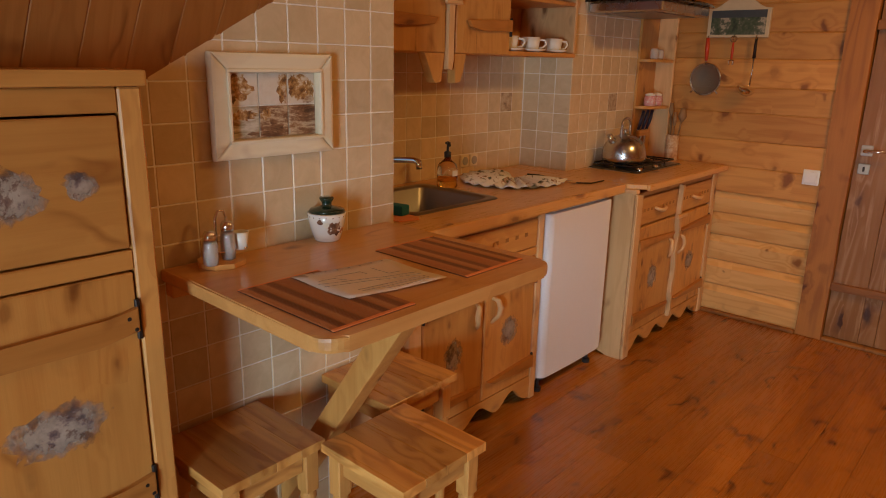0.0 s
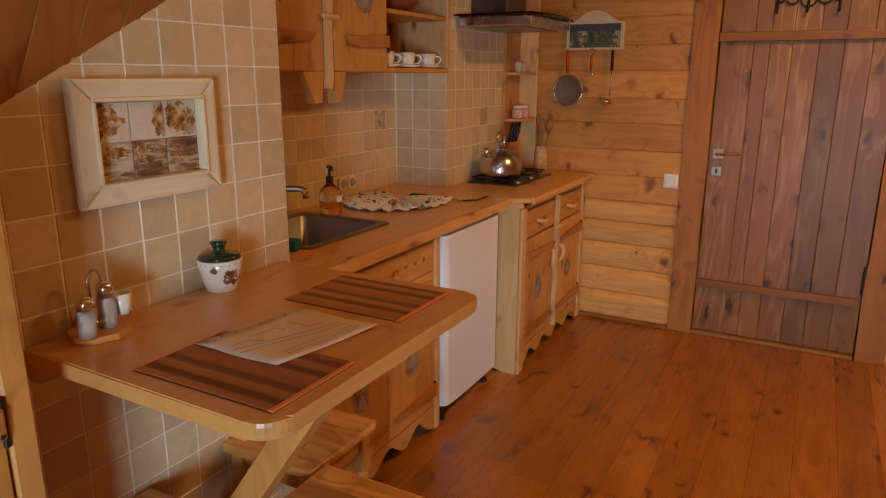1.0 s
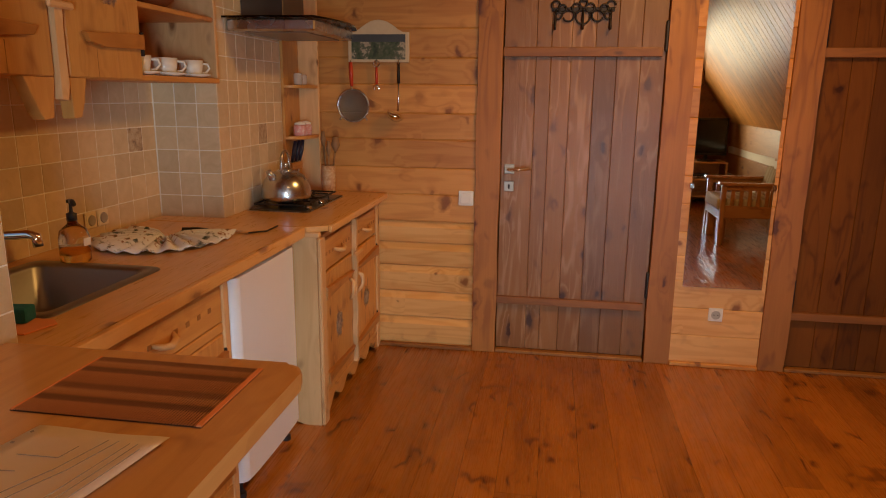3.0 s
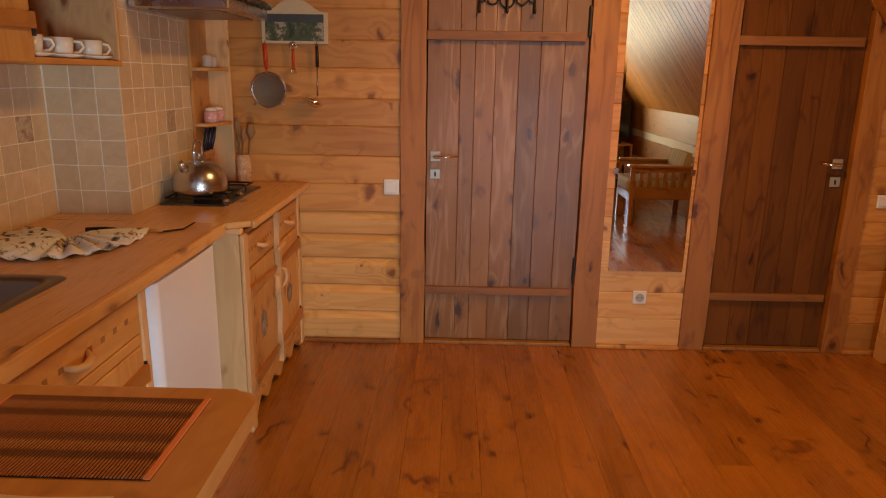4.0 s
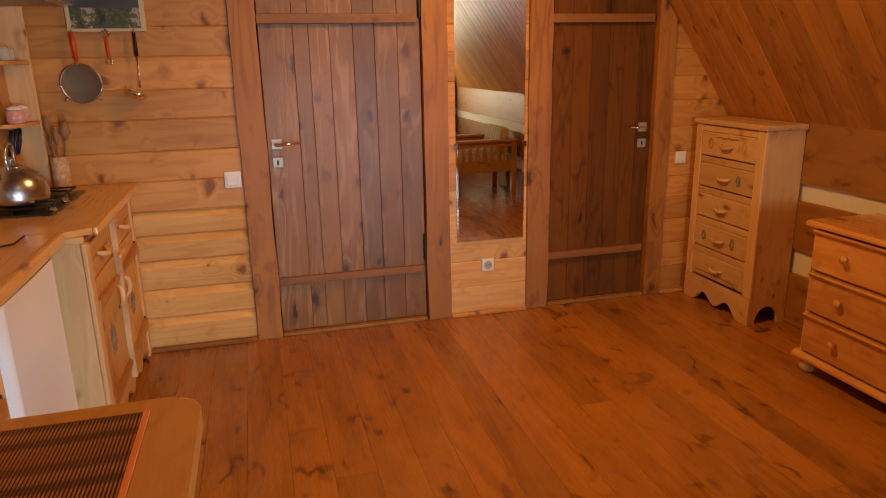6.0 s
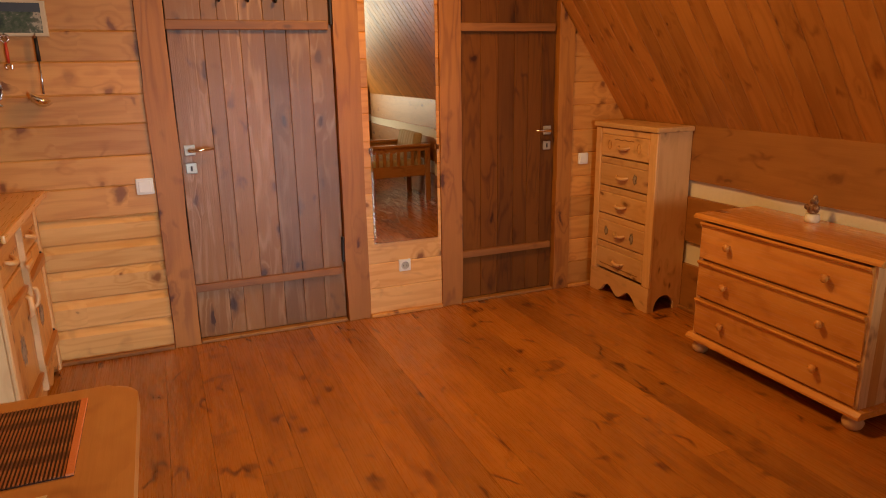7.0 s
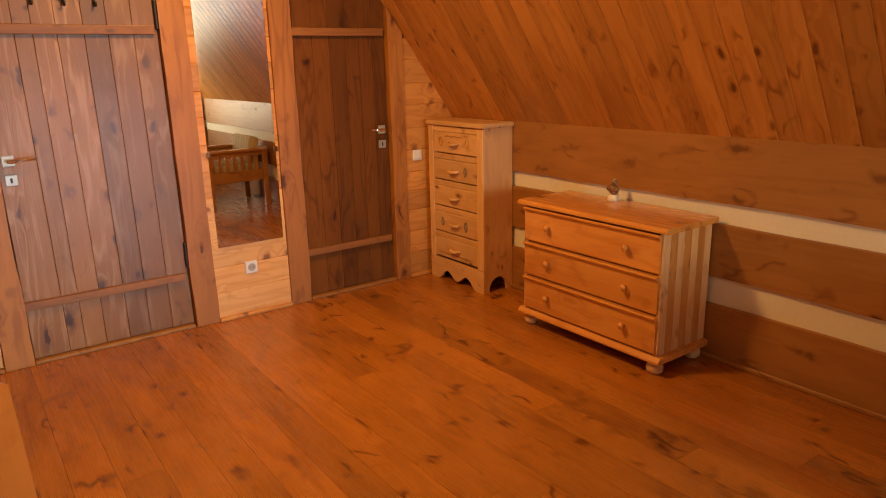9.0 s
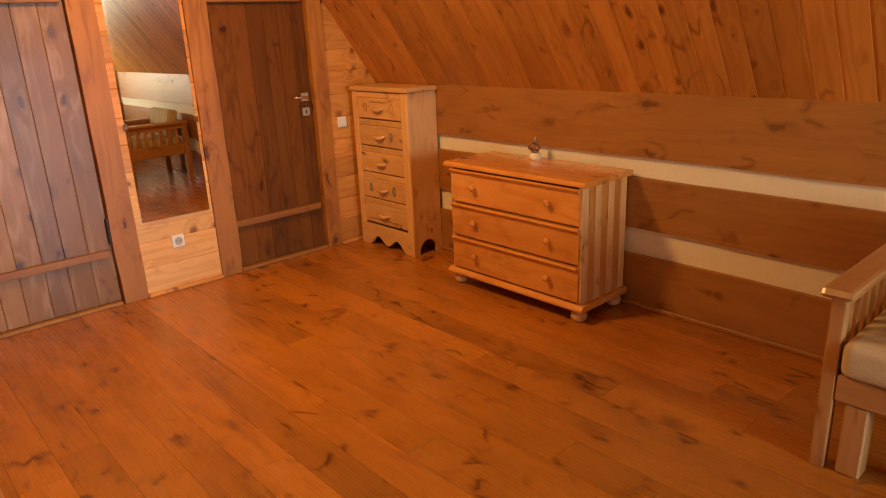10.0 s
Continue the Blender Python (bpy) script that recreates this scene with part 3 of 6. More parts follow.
def upright(x0, x1, y0, top, seed, mat=stain_trim):
    rnd = random.Random(seed)
    n = 14
    left = [(x0 + rnd.uniform(-0.003, 0.003), top * i / n) for i in range(n + 1)]
    right = [(x1 + rnd.uniform(-0.003, 0.003), top * i / n) for i in range(n + 1)]
    right = [(x, min(z, SLOPE_Z + SLOPE * (KNEE_X - x) - 0.012)) for x, z in right if z < SLOPE_Z + SLOPE * (KNEE_X - x) + 0.12]
    return prism(left + right[::-1], "Y", y0, 4.40, 0.006)


for x0, x1, seed in ((-0.645, -0.515, 1), (0.3085, 0.443, 2), (0.908, 1.042, 3), (1.698, 1.806, 4)):
    top = min(2.02, SLOPE_Z + SLOPE * (KNEE_X - x0) - 0.012)
    solid("trim_%d" % seed, upright(x0, x1, 4.283, top, seed), stain_trim, "rough-edged brown stained door post", "door trim", kind="structure")
for i, (x0, x1) in enumerate(((-0.645, 0.443), (0.908, 1.50))):
    solid("trim_%d" % (5 + i), box((x0, 4.285, 2.022), (x1, 4.40, 2.14), 0.006), stain_trim_x, "brown stained door head board", "door trim", kind="structure")
for i, (x0, x1) in enumerate(((-0.512, 0.305), (1.045, 1.695))):
    solid("threshold_%d" % (i + 1), box((x0, 4.287, 0.0), (x1, 4.335, 0.019), 0.004), knee_wood, "worn wooden door threshold", "threshold", kind="structure")

# ---- on the door wall ----
mir = thing("wall_mirror", (0.685, 4.29, 0.447), "tall frameless mirror hanging on pine log wall", "mirror")
bm = bmesh.new()
x0, x1, z0, z1, w = 0.484, 0.886, 0.447, 1.98, 0.013
outer = [bm.verts.new((x, 4.2931, z)) for x, z in ((x0, z0), (x1, z0), (x1, z1), (x0, z1))]
inner = [bm.verts.new((x, 4.2930, z)) for x, z in ((x0 + w, z0 + w), (x1 - w, z0 + w), (x1 - w, z1 - w), (x0 + w, z1 - w))]
rim = [bm.verts.new((x, 4.2995, z)) for x, z in ((x0, z0), (x1, z0), (x1, z1), (x0, z1))]
bm.faces.new(inner)
for i in range(4):
    j = (i + 1) % 4
    bm.faces.new((outer[i], outer[j], inner[j], inner[i]))
    bm.faces.new((rim[i], rim[j], outer[j], outer[i]))
bm.faces.new(rim[::-1])
part("mirror_glass", bm, mirror_mat, mir)
for x in (x0, x1):
    part("clip", box((x - 0.012, 4.286, 0.975), (x + 0.012, 4.2992, 1.005), 0.002), chrome, mir, "small chrome clip")


def wall_plate(name, x, z, w, label, category, socket=False):
    d = thing(name, (x, 4.299, z), label, category)
    part("plate", box((x - w, 4.286, z - w), (x + w, 4.299, z + w), 0.006, 2), white_plastic, d)
    if socket:
        part("socket_well", lathe([(0.0, 0), (0.021, 0), (0.024, 0.004), (0.021, 0.004), (0.019, 0.001), (0.0, 0.001)], (x, 4.2865, z), 20, Matrix.Rotation(radians(90), 4, "X")), plain("socket_grey", (0.45, 0.42, 0.36), 0.4), d)
        for dx in (-0.0095, 0.0095):
            part("pin_hole", lathe([(0.0, 0), (0.003, 0), (0.003, 0.0045), (0.0, 0.0045)], (x + dx, 4.2866, z), 10, Matrix.Rotation(radians(90), 4, "X")), black_plastic, d)
    else:
        part("rocker", box((x - w * 0.72, 4.2815, z - w * 0.72), (x + w * 0.72, 4.2875, z + w * 0.72), 0.003), white_plastic, d)
    return d


wall_plate("light_switch", -0.695, 0.882, 0.041, "white plastic light switch on log wall", "light switch")
wall_plate("light_switch", 1.898, 0.857, 0.036, "white plastic light switch beside narrow door", "light switch")
wall_plate("power_socket", 0.667, 0.299, 0.037, "white plastic power socket under mirror", "power socket", True)

# wrought hook rack on the door
rack = thing("coat_hook_rack", (-0.118, 4.325, 1.82), "black wrought iron scrollwork coat hook rack on door", "coat rack")
bm = bmesh.new()
add_box(bm, (-0.275, 4.317, 1.855), (0.040, 4.3245, 1.875), 0.002)
part("back_bar", bm, iron, rack)
for cx in (-0.255, -0.1175, 0.02):
    part("scroll", tube(arc((cx, 4.314, 1.885), 0.022, 0, 330, 12), 0.005, 6), iron, rack, "", True)
    part("hook", tube([(cx, 4.314, 1.865), (cx, 4.312, 1.79), (cx, 4.300, 1.768), (cx, 4.283, 1.768), (cx, 4.276, 1.785)], 0.006, 7), iron, rack, "", True)
for cx, s in ((-0.19, 1), (-0.045, -1)):
    part("scroll", tube(arc((cx, 4.314, 1.835), 0.028, 200 if s > 0 else -20, 520 if s > 0 else -340, 14), 0.005, 6), iron, rack, "", True)
for cx, cz, r0 in ((-0.222, 1.868, 0.020), (-0.152, 1.872, 0.022), (-0.083, 1.872, 0.022), (-0.013, 1.868, 0.020), (-0.240, 1.835, 0.016), (0.005, 1.835, 0.016), (-0.1175, 1.893, 0.020)):
    part("scroll", tube(arc((cx, 4.312, cz), r0, 30, 390, 12), 0.0055, 6), iron, rack, "", True)
part("scroll", tube(arc((-0.1175, 4.314, 1.83), 0.036, 0, 360, 16), 0.005, 6), iron, rack, "", True)

# key board with hanging utensils
hb = thing("hanging_board", (-1.178, 4.298, 1.60), "arched cream board with dark garden picture and hooks", "hook board")
top = [(-1.345 + 0.334 * i / 16, 1.752 + 0.065 * math.sin(math.pi * min(1, max(0, (i - 2) / 12)))) for i in range(17)]
part("board", prism([(-1.345, 1.60)] + top + [(-1.011, 1.60)], "Y", 4.276, 4.298, 0.004), plain("aged_cream", (0.60, 0.46, 0.27), 0.55, 0, 0.15, 50), hb)
part("picture", box((-1.325, 4.2735, 1.614), (-1.031, 4.2765, 1.742), 0.001), green_print, hb, "faded garden print")
part("picture", box((-1.325, 4.2725, 1.704), (-1.031, 4.2735, 1.742), 0), plain("dusk_print", (0.055, 0.06, 0.06), 0.5, 0, 0.3, 40), hb, "dusky sky of the print")
for x in (-1.327, -1.187, -1.066):
    part("hook", tube([(x, 4.276, 1.612), (x, 4.262, 1.606), (x, 4.258, 1.594), (x, 4.264, 1.586), (x, 4.270, 1.592)], 0.0025, 6), chrome, hb, "", True)
st = thing("strainer", (-1.322, 4.262, 1.371), "round wire mesh strainer with red handle", "strainer")
part("handle", tube([(-1.328, 4.262, 1.598), (-1.326, 4.262, 1.54), (-1.324, 4.262, 1.475)], [0.010, 0.012, 0.009], 8), red_plastic, st, "red plastic handle", True)
part("rim", tube(arc((-1.317, 4.262, 1.371), 0.086, 0, 360, 28), 0.0045, 6), steel, st, "", True)
mesh_mat = plain("wire_mesh", (0.20, 0.165, 0.12), 0.6, 0.15, 0.25, 240, 0.8)
mesh_mat.node_tree.nodes["Principled BSDF"].inputs["Alpha"].default_value = 0.55
part("mesh_bowl", lathe([(0.0, 0.029), (0.05, 0.024), (0.075, 0.012), (0.083, 0.0), (0.081, 0.0), (0.073, 0.0105), (0.049, 0.0225), (0.0, 0.0275)], (-1.317, 4.262, 1.371), 28, Matrix.Rotation(radians(-90), 4, "X")), mesh_mat, st, "fine wire mesh", True)
part("neck", tube([(-1.324, 4.262, 1.478), (-1.322, 4.262, 1.455)], 0.005, 6), chrome, st, "", True)
for dx in (-0.062, 0.062):
    part("rest_hook", tube([(-1.317 + dx, 4.262, 1.31), (-1.317 + dx * 1.25, 4.262, 1.295)], 0.004, 6), steel, st, "", True)
op = thing("bottle_opener", (-1.187, 4.268, 1.46), "small metal bottle opener with red grip", "bottle opener")
part("ring", tube(arc((-1.187, 4.268, 1.590), 0.016, 0, 360, 14), 0.004, 6), chrome, op, "", True)
part("grip", tube([(-1.187, 4.268, 1.574), (-1.187, 4.268, 1.53), (-1.187, 4.268, 1.485)], [0.005, 0.008, 0.006], 8), red_plastic, op, "red grip", True)
part("claw", tube(arc((-1.187, 4.268, 1.466), 0.013, -60, 240, 10), 0.0045, 6), chrome, op, "", True)
la = thing("ladle", (-1.068, 4.266, 1.318), "steel soup ladle with dark handle", "ladle")
part("handle", tube([(-1.066, 4.266, 1.598), (-1.066, 4.266, 1.49)], [0.007, 0.009], 8), iron, la, "dark handle", True)
part("stem", tube([(-1.066, 4.266, 1.492), (-1.066, 4.266, 1.42), (-1.068, 4.26, 1.345)], [0.0035, 0.003, 0.005], 7), steel, la, "", True)
part("bowl", lathe([(0.0, -0.032), (0.027, -0.025), (0.045, -0.006), (0.050, 0.008), (0.046, 0.008), (0.041, -0.005), (0.025, -0.021), (0.0, -0.027)], (-1.082, 4.243, 1.322), 20, Matrix.Rotation(radians(28), 4, "Y")), chrome, la, "", True)

# ---- tall chest of five drawers ----
tc = thing("tall_chest", (2.07, 3.96, 0), "narrow pale pine chest of five painted drawers", "chest of drawers")
X0, X1, Y0, Y1 = 1.966, 2.206, 3.664, 4.240
part("top", box((X0 - 0.018, Y0 - 0.018, 1.064), (X1, Y1 + 0.015, 1.094), 0.008, 2), pale["Y"], tc)
sc = [(X0, 1.062), (X0, 0.0), (X0 + 0.045, 0.0)] + [((X0 + X1) / 2 + 0.075 * math.cos(a), 0.012 + 0.085 * math.sin(a)) for a in np.linspace(3.1416, 0, 13)] + [(X1 - 0.045, 0.0), (X1, 0.0), (X1, 1.062)]
part("side_panel", prism(sc, "Y", Y0, Y0 + 0.02, 0), pale["Z"], tc)
part("side_panel", prism(sc, "Y", Y1 - 0.02, Y1, 0), pale["Z"], tc)
part("back_panel", box((X1 - 0.012, Y0 + 0.021, 0.10), (X1 - 0.002, Y1 - 0.021, 1.062), 0), pale["Z"], tc)
for y0, y1 in ((Y0 - 0.003, Y0 + 0.062), (Y1 - 0.052, Y1 + 0.003)):
    part("front_stile", box((X0 - 0.006, y0, 0.151), (X0 + 0.016, y1, 1.062), 0.004), pale["Z"], tc)
part("skirt", prism(scallop(Y0 - 0.003, Y1 + 0.003, 0.150, 0.0, 0.070, 0.085, 2), "X", X0 - 0.006, X0 + 0.016), pale["Y"], tc)
yl, yr = Y0 + 0.064, Y1 - 0.054
for i in range(5):
    z0 = 0.165 + i * 0.180
    dr = part("drawer", box((X0 - 0.005, yl + 0.0015, z0 + 0.002), (X0 + 0.16, yr - 0.0015, z0 + 0.137), 0.005), pale["Y"], tc)
    part("rail", box((X0 - 0.003, yl, z0 + 0.139), (X0 + 0.015, yr, z0 + 0.175), 0.003), pale["Y"], tc)
    ym = (yl + yr) / 2
    part("handle", tube([(X0 - 0.005, ym + 0.05, z0 + 0.072), (X0 - 0.022, ym + 0.038, z0 + 0.066), (X0 - 0.028, ym, z0 + 0.060), (X0 - 0.022, ym - 0.038, z0 + 0.066), (X0 - 0.005, ym - 0.05, z0 + 0.072)], [0.007, 0.010, 0.012, 0.010, 0.007], 8), pale["Y"], dr, "carved wooden pull", True)
    if i == 4:
        for dy in (-0.14, 0.14):
            part("ornament", tube([(X0 - 0.006, ym + dy + 0.016 * math.cos(a), z0 + 0.075 + 0.028 * math.sin(a)) for a in np.linspace(0, 6.283, 15)], 0.0035, 5), pine["Y"], dr, "burnt oval ornament", True)
        part("ornament", tube([(X0 - 0.006, ym - 0.09 + 0.18 * k / 8, z0 + 0.112 + 0.004 * math.sin(k * 2.1)) for k in range(9)], 0.003, 5), knee_wood, dr, "burnt line ornament", True)
    if i in (1, 3):
        for dy, s in ((0.14, 3 + i), (-0.115, 5 + i)) if i == 1 else ((-0.115, 9),):
            part("decal", prism([(ym + dy + a, z0 + 0.072 + b) for a, b in blob(0.022, 0.036, 16, 0.35, s)], "X", X0 - 0.0064, X0 - 0.0052), decal_mat, dr, "small painted motif")
    if i == 0:
        part("ornament", tube([(X0 - 0.006, yl + 0.04 + (yr - yl - 0.08) * k / 8, z0 + 0.032) for k in range(9)], 0.0025, 5), knee_wood, dr, "burnt line ornament", True)

# ---- wide chest of three drawers ----
wc = thing("wide_chest", (2.0, 2.71, 0), "lacquered honey pine chest of three drawers", "chest of drawers")
X0, X1, Y0, Y1 = 1.826, 2.196, 2.226, 3.136
part("top", prism([(X0 - 0.030, 0.700), (X0 - 0.030, 0.710), (X0 - 0.018, 0.722), (X1 + 0.005, 0.722), (X1 + 0.005, 0.694), (X0 - 0.016, 0.694)], "Y", Y0 - 0.03, Y1 + 0.03, 0.003), honey["Y"], wc)
for k in range(7):
    a = X0 + (X1 - X0) * k / 7
    for y in (Y0, Y1 - 0.02):
        part("side_stave", box((a + 0.0003, y, 0.098), (a + (X1 - X0) / 7 - 0.0003, y + 0.02, 0.694), 0.0008), pale["Z"] if k % 2 == 0 else stave_wood, wc)
part("back_panel", box((X1 - 0.01, Y0 + 0.021, 0.10), (X1 - 0.001, Y1 - 0.021, 0.68), 0), honey["Z"], wc)
part("carcass", box((X0 + 0.014, Y0 + 0.021, 0.10), (X0 + 0.022, Y1 - 0.021, 0.68), 0), knee_wood, wc)
part("plinth", prism([(X0 - 0.026, 0.070), (X0 - 0.026, 0.080), (X0 - 0.008, 0.097), (X1, 0.097), (X1, 0.066), (X0 - 0.020, 0.066)], "Y", Y0 - 0.026, Y1 + 0.026, 0.003), honey["Y"], wc)
for x in (X0 + 0.030, X1 - 0.045):
    for y in (Y0 + 0.030, Y1 - 0.030):
        part("bun_foot", lathe([(0.026, 0.0), (0.038, 0.012), (0.042, 0.030), (0.036, 0.048), (0.026, 0.056), (0.034, 0.066)], (x, y, 0), 18), pale["Z"], wc, "", True)
for i in range(3):
    z0 = 0.104 + i * 0.197
    prof = [(X0 + 0.012, z0 + 0.002), (X0 - 0.004, z0 + 0.002), (X0 - 0.008, z0 + 0.008), (X0 - 0.009, z0 + 0.158), (X0 - 0.013, z0 + 0.170), (X0 - 0.024, z0 + 0.177), (X0 - 0.026, z0 + 0.184), (X0 - 0.020, z0 + 0.189), (X0 + 0.012, z0 + 0.189)]
    dr = part("drawer", prism(prof, "Y", Y0 + 0.012, Y1 - 0.012, 0.002), honey["Y"], wc)
    for y in (2.42, 2.94):
        part("knob", lathe([(0.009, 0.0), (0.008, 0.010), (0.017, 0.020), (0.019, 0.027), (0.013, 0.034), (0.0, 0.036)], (X0 - 0.008, y, z0 + 0.098), 14, Matrix.Rotation(radians(-90), 4, "Y")), honey["Y"], dr, "turned wooden knob", True)
fg = solid("figurine", lathe([(0.0, 0), (0.030, 0.0), (0.034, 0.012), (0.031, 0.034), (0.026, 0.038), (0.0, 0.038)], (2.13, 2.775, 0.722), 18), porcelain, "small brown figurine in a white pot on chest", "figurine", smooth=True)
fig_mat = blotch("figurine_brown", [(0.4, (0.10, 0.04, 0.02)), (0.55, (0.26, 0.12, 0.05)), (0.65, (0.55, 0.45, 0.32))], 45)
bm = bmesh.new()
for dx, dy, z, r in ((0, 0, 0.062, 0.028), (0.0, 0.0, 0.096, 0.019), (-0.012, 0.022, 0.068, 0.014), (-0.012, -0.022, 0.068, 0.014), (0.004, 0, 0.116, 0.011)):
    bmesh.ops.create_icosphere(bm, subdivisions=2, radius=r, matrix=Matrix.Translation((2.13 + dx, 2.775 + dy, 0.722 + z)))
fg.data.materials.append(fig_mat)
tmp = bpy.data.meshes.new("fig")
bm.to_mesh(tmp)
bm.free()
bm = bmesh.new()
bm.from_mesh(fg.data)
k0 = len(bm.faces)
bm.from_mesh(tmp)
bm.faces.ensure_lookup_table()
for f in bm.faces[k0:]:
    f.material_index, f.smooth = 1, True
bm.to_mesh(fg.data)
bm.free()

# ---- armchair ----
sf = thing("armchair", (1.8, 0.66, 0), "pine slatted-arm armchair with striped cushions", "armchair")


def chair_arm(y):
    rail = [(1.400, 0.600), (1.388, 0.614), (1.400, 0.630), (2.14, 0.630), (2.14, 0.600)]
    part("arm_rest", prism(rail, "Y", y - 0.045, y + 0.045, 0.012), chair_wood["X"], sf)
    for x0, x1 in ((1.424, 1.470), (2.08, 2.14)):
        part("arm_post", box((x0, y - 0.022, 0.0), (x1, y + 0.022, 0.600), 0.006, 2), chair_wood["Z"], sf)
    part("arm_rail", box((1.470, y - 0.016, 0.28), (2.08, y + 0.016, 0.40), 0.005), chair_wood["X"], sf)
    part("arm_rail", box((1.470, y - 0.014, 0.553), (2.08, y + 0.014, 0.600), 0.004), chair_wood["X"], sf)
    for k in range(7):
        x = 1.535 + 0.080 * k
        part("slat", box((x - 0.017, y - 0.009, 0.40), (x + 0.017, y + 0.009, 0.553), 0.002), chair_wood["Z"], sf)


chair_arm(0.975)
chair_arm(0.345)
part("seat_rail", box((1.425, 0.369, 0.255), (1.452, 0.951, 0.345), 0.005), chair_wood["Y"], sf)
part("seat_base", box((1.453, 0.369, 0.315), (2.10, 0.951, 0.345), 0.003), chair_wood["Y"], sf)
for y in (0.885, 0.435):
    part("leg", box((1.432, y - 0.035, 0.0), (1.510, y + 0.035, 0.254), 0.006), chair_wood["Z"], sf)
part("seat_cushion", box((1.405, 0.375, 0.346), (2.08, 0.945, 0.465), 0.035, 4), cushion_cloth, sf, "cream striped seat cushion", True)
lean = Matrix.Rotation(radians(14), 4, "Y")
part("back_cushion", box((1.96, 0.385, 0.45), (2.06, 0.93, 0.75), 0.04, 4, lean), back_cloth, sf, "cream striped back cushion", True)
part("back_rail", box((2.12, 0.369, 0.50), (2.15, 0.951, 0.58), 0.005), chair_wood["Y"], sf)

# ---- television corner ----
ts = thing("tv_stand", (1.72, -1.95, 0), "low pale wooden television stand with open shelves", "tv stand")
for z in (0.10, 0.33, 0.565):
    part("shelf", box((1.32, -2.22, z), (2.12, -1.72, z + 0.022), 0.003), pale["X"], ts)
for x, y in ((1.32, -2.22), (1.32, -1.745), (2.095, -2.22), (2.095, -1.745)):
    part("post", box((x + 0.001, y + 0.001, 0.0), (x + 0.025, y + 0.024, 0.0995), 0.002), pale["Z"], ts)
    for z0, z1 in ((0.1225, 0.3295), (0.3525, 0.5645)):
        part("post", box((x + 0.001, y + 0.001, z0), (x + 0.025, y + 0.024, z1), 0.002), pale["Z"], ts)
part("back_panel", box((1.346, -2.219, 0.1225), (2.094, -2.212, 0.3295), 0), pale["X"], ts)
part("back_panel", box((1.346, -2.219, 0.3525), (2.094, -2.212, 0.5645), 0), pale["X"], ts)
tv = thing("television", (1.85, -1.9, 0.587), "black flat television on wooden stand", "television")
part("screen", box((1.615, -1.885, 0.695), (2.095, -1.878, 1.145), 0.001), screen_mat, tv)
part("casing", box((1.590, -1.925, 0.665), (2.120, -1.886, 1.170), 0.008, 2), black_plastic, tv)
part("stand_foot", lathe([(0.0, 0), (0.15, 0.0), (0.14, 0.012), (0.03, 0.020), (0.025, 0.08), (0.0, 0.08)], (1.855, -1.905, 0.587), 24), black_plastic, tv, "", True)
pl = thing("media_player", (1.75, -1.9, 0.352), "slim black media player on stand shelf", "media player")
part("case", box((1.58, -2.05, 0.352), (1.95, -1.80, 0.40), 0.004), black_plastic, pl)
part("front_strip", box((1.60, -1.7995, 0.365), (1.93, -1.797, 0.385), 0.0005), steel, pl)

# ---- kitchen: table ----
tb = thing("dining_table", (-1.0, 1.38, 0.13), "wall-mounted pine table with rounded front corners", "table")
r = 0.055
out = [(TILE_X + 0.003, 1.022), (-0.682 - r, 1.022)] + [(-0.682 - r + r * math.sin(a), 1.022 + r - r * math.cos(a)) for a in np.linspace(0.2, 1.5708, 7)]
out += [(-0.682 - 0.045 + 0.045 * math.cos(a), 1.786 - 0.045 + 0.045 * math.sin(a)) for a in np.linspace(0, 1.5708, 6)] + [(TILE_X + 0.003, 1.786)]
part("tabletop", prism(out, "Z", 0.896, 0.930, 0.009), table_wood, tb)
part("brace", prism([(-0.755, 0.895), (-0.835, 0.895), (TILE_X + 0.003, 0.190), (TILE_X + 0.003, 0.078)], "Y", 1.336, 1.392, 0.004), pine["Z"], tb)
part("wall_batten", box((TILE_X + 0.003, 1.03, 0.858), (TILE_X + 0.04, 1.76, 0.895), 0.003), pine["Y"], tb)


def stool(x, y, turn, label):
    s = thing("stool", (0, 0, 0), label, "stool", "stools round the table")
    h, z = 0.152, 0.480
    for k in range(4):
        a = -h + k * h / 2
        part("seat_board", box((-h, a, z - 0.026), (h, a + h / 2 - 0.00008, z), 0.0012, 1), lamella["X"], s)
    for sx in (-1, 1):
        for sy in (-1, 1):
            cx, cy = sx * 0.118, sy * 0.118
            leg = add_box(bmesh.new(), (cx - 0.021, cy - 0.021, 0.33), (cx + 0.021, cy + 0.021, z - 0.027), 0.003)
            add_lathe(leg, [(0.012, 0.0), (0.016, 0.03), (0.019, 0.12), (0.013, 0.19), (0.022, 0.205), (0.014, 0.22), (0.021, 0.25), (0.023, 0.275), (0.014, 0.295), (0.022, 0.31), (0.020, 0.331)], (cx, cy, 0), 14)
            part("leg", leg, pine["Z"], s, "turned leg")
    for k in (-1, 1):
        part("apron", box((-0.096, k * 0.118 - 0.009, z - 0.085), (0.096, k * 0.118 + 0.009, z - 0.027), 0.002), pine["X"], s)
        part("apron", box((k * 0.118 - 0.009, -0.096, z - 0.085), (k * 0.118 + 0.009, 0.096, z - 0.027), 0.002), pine["Y"], s)
    s.matrix_basis = pose(x, y, 0, 0, 0, turn)
    return s


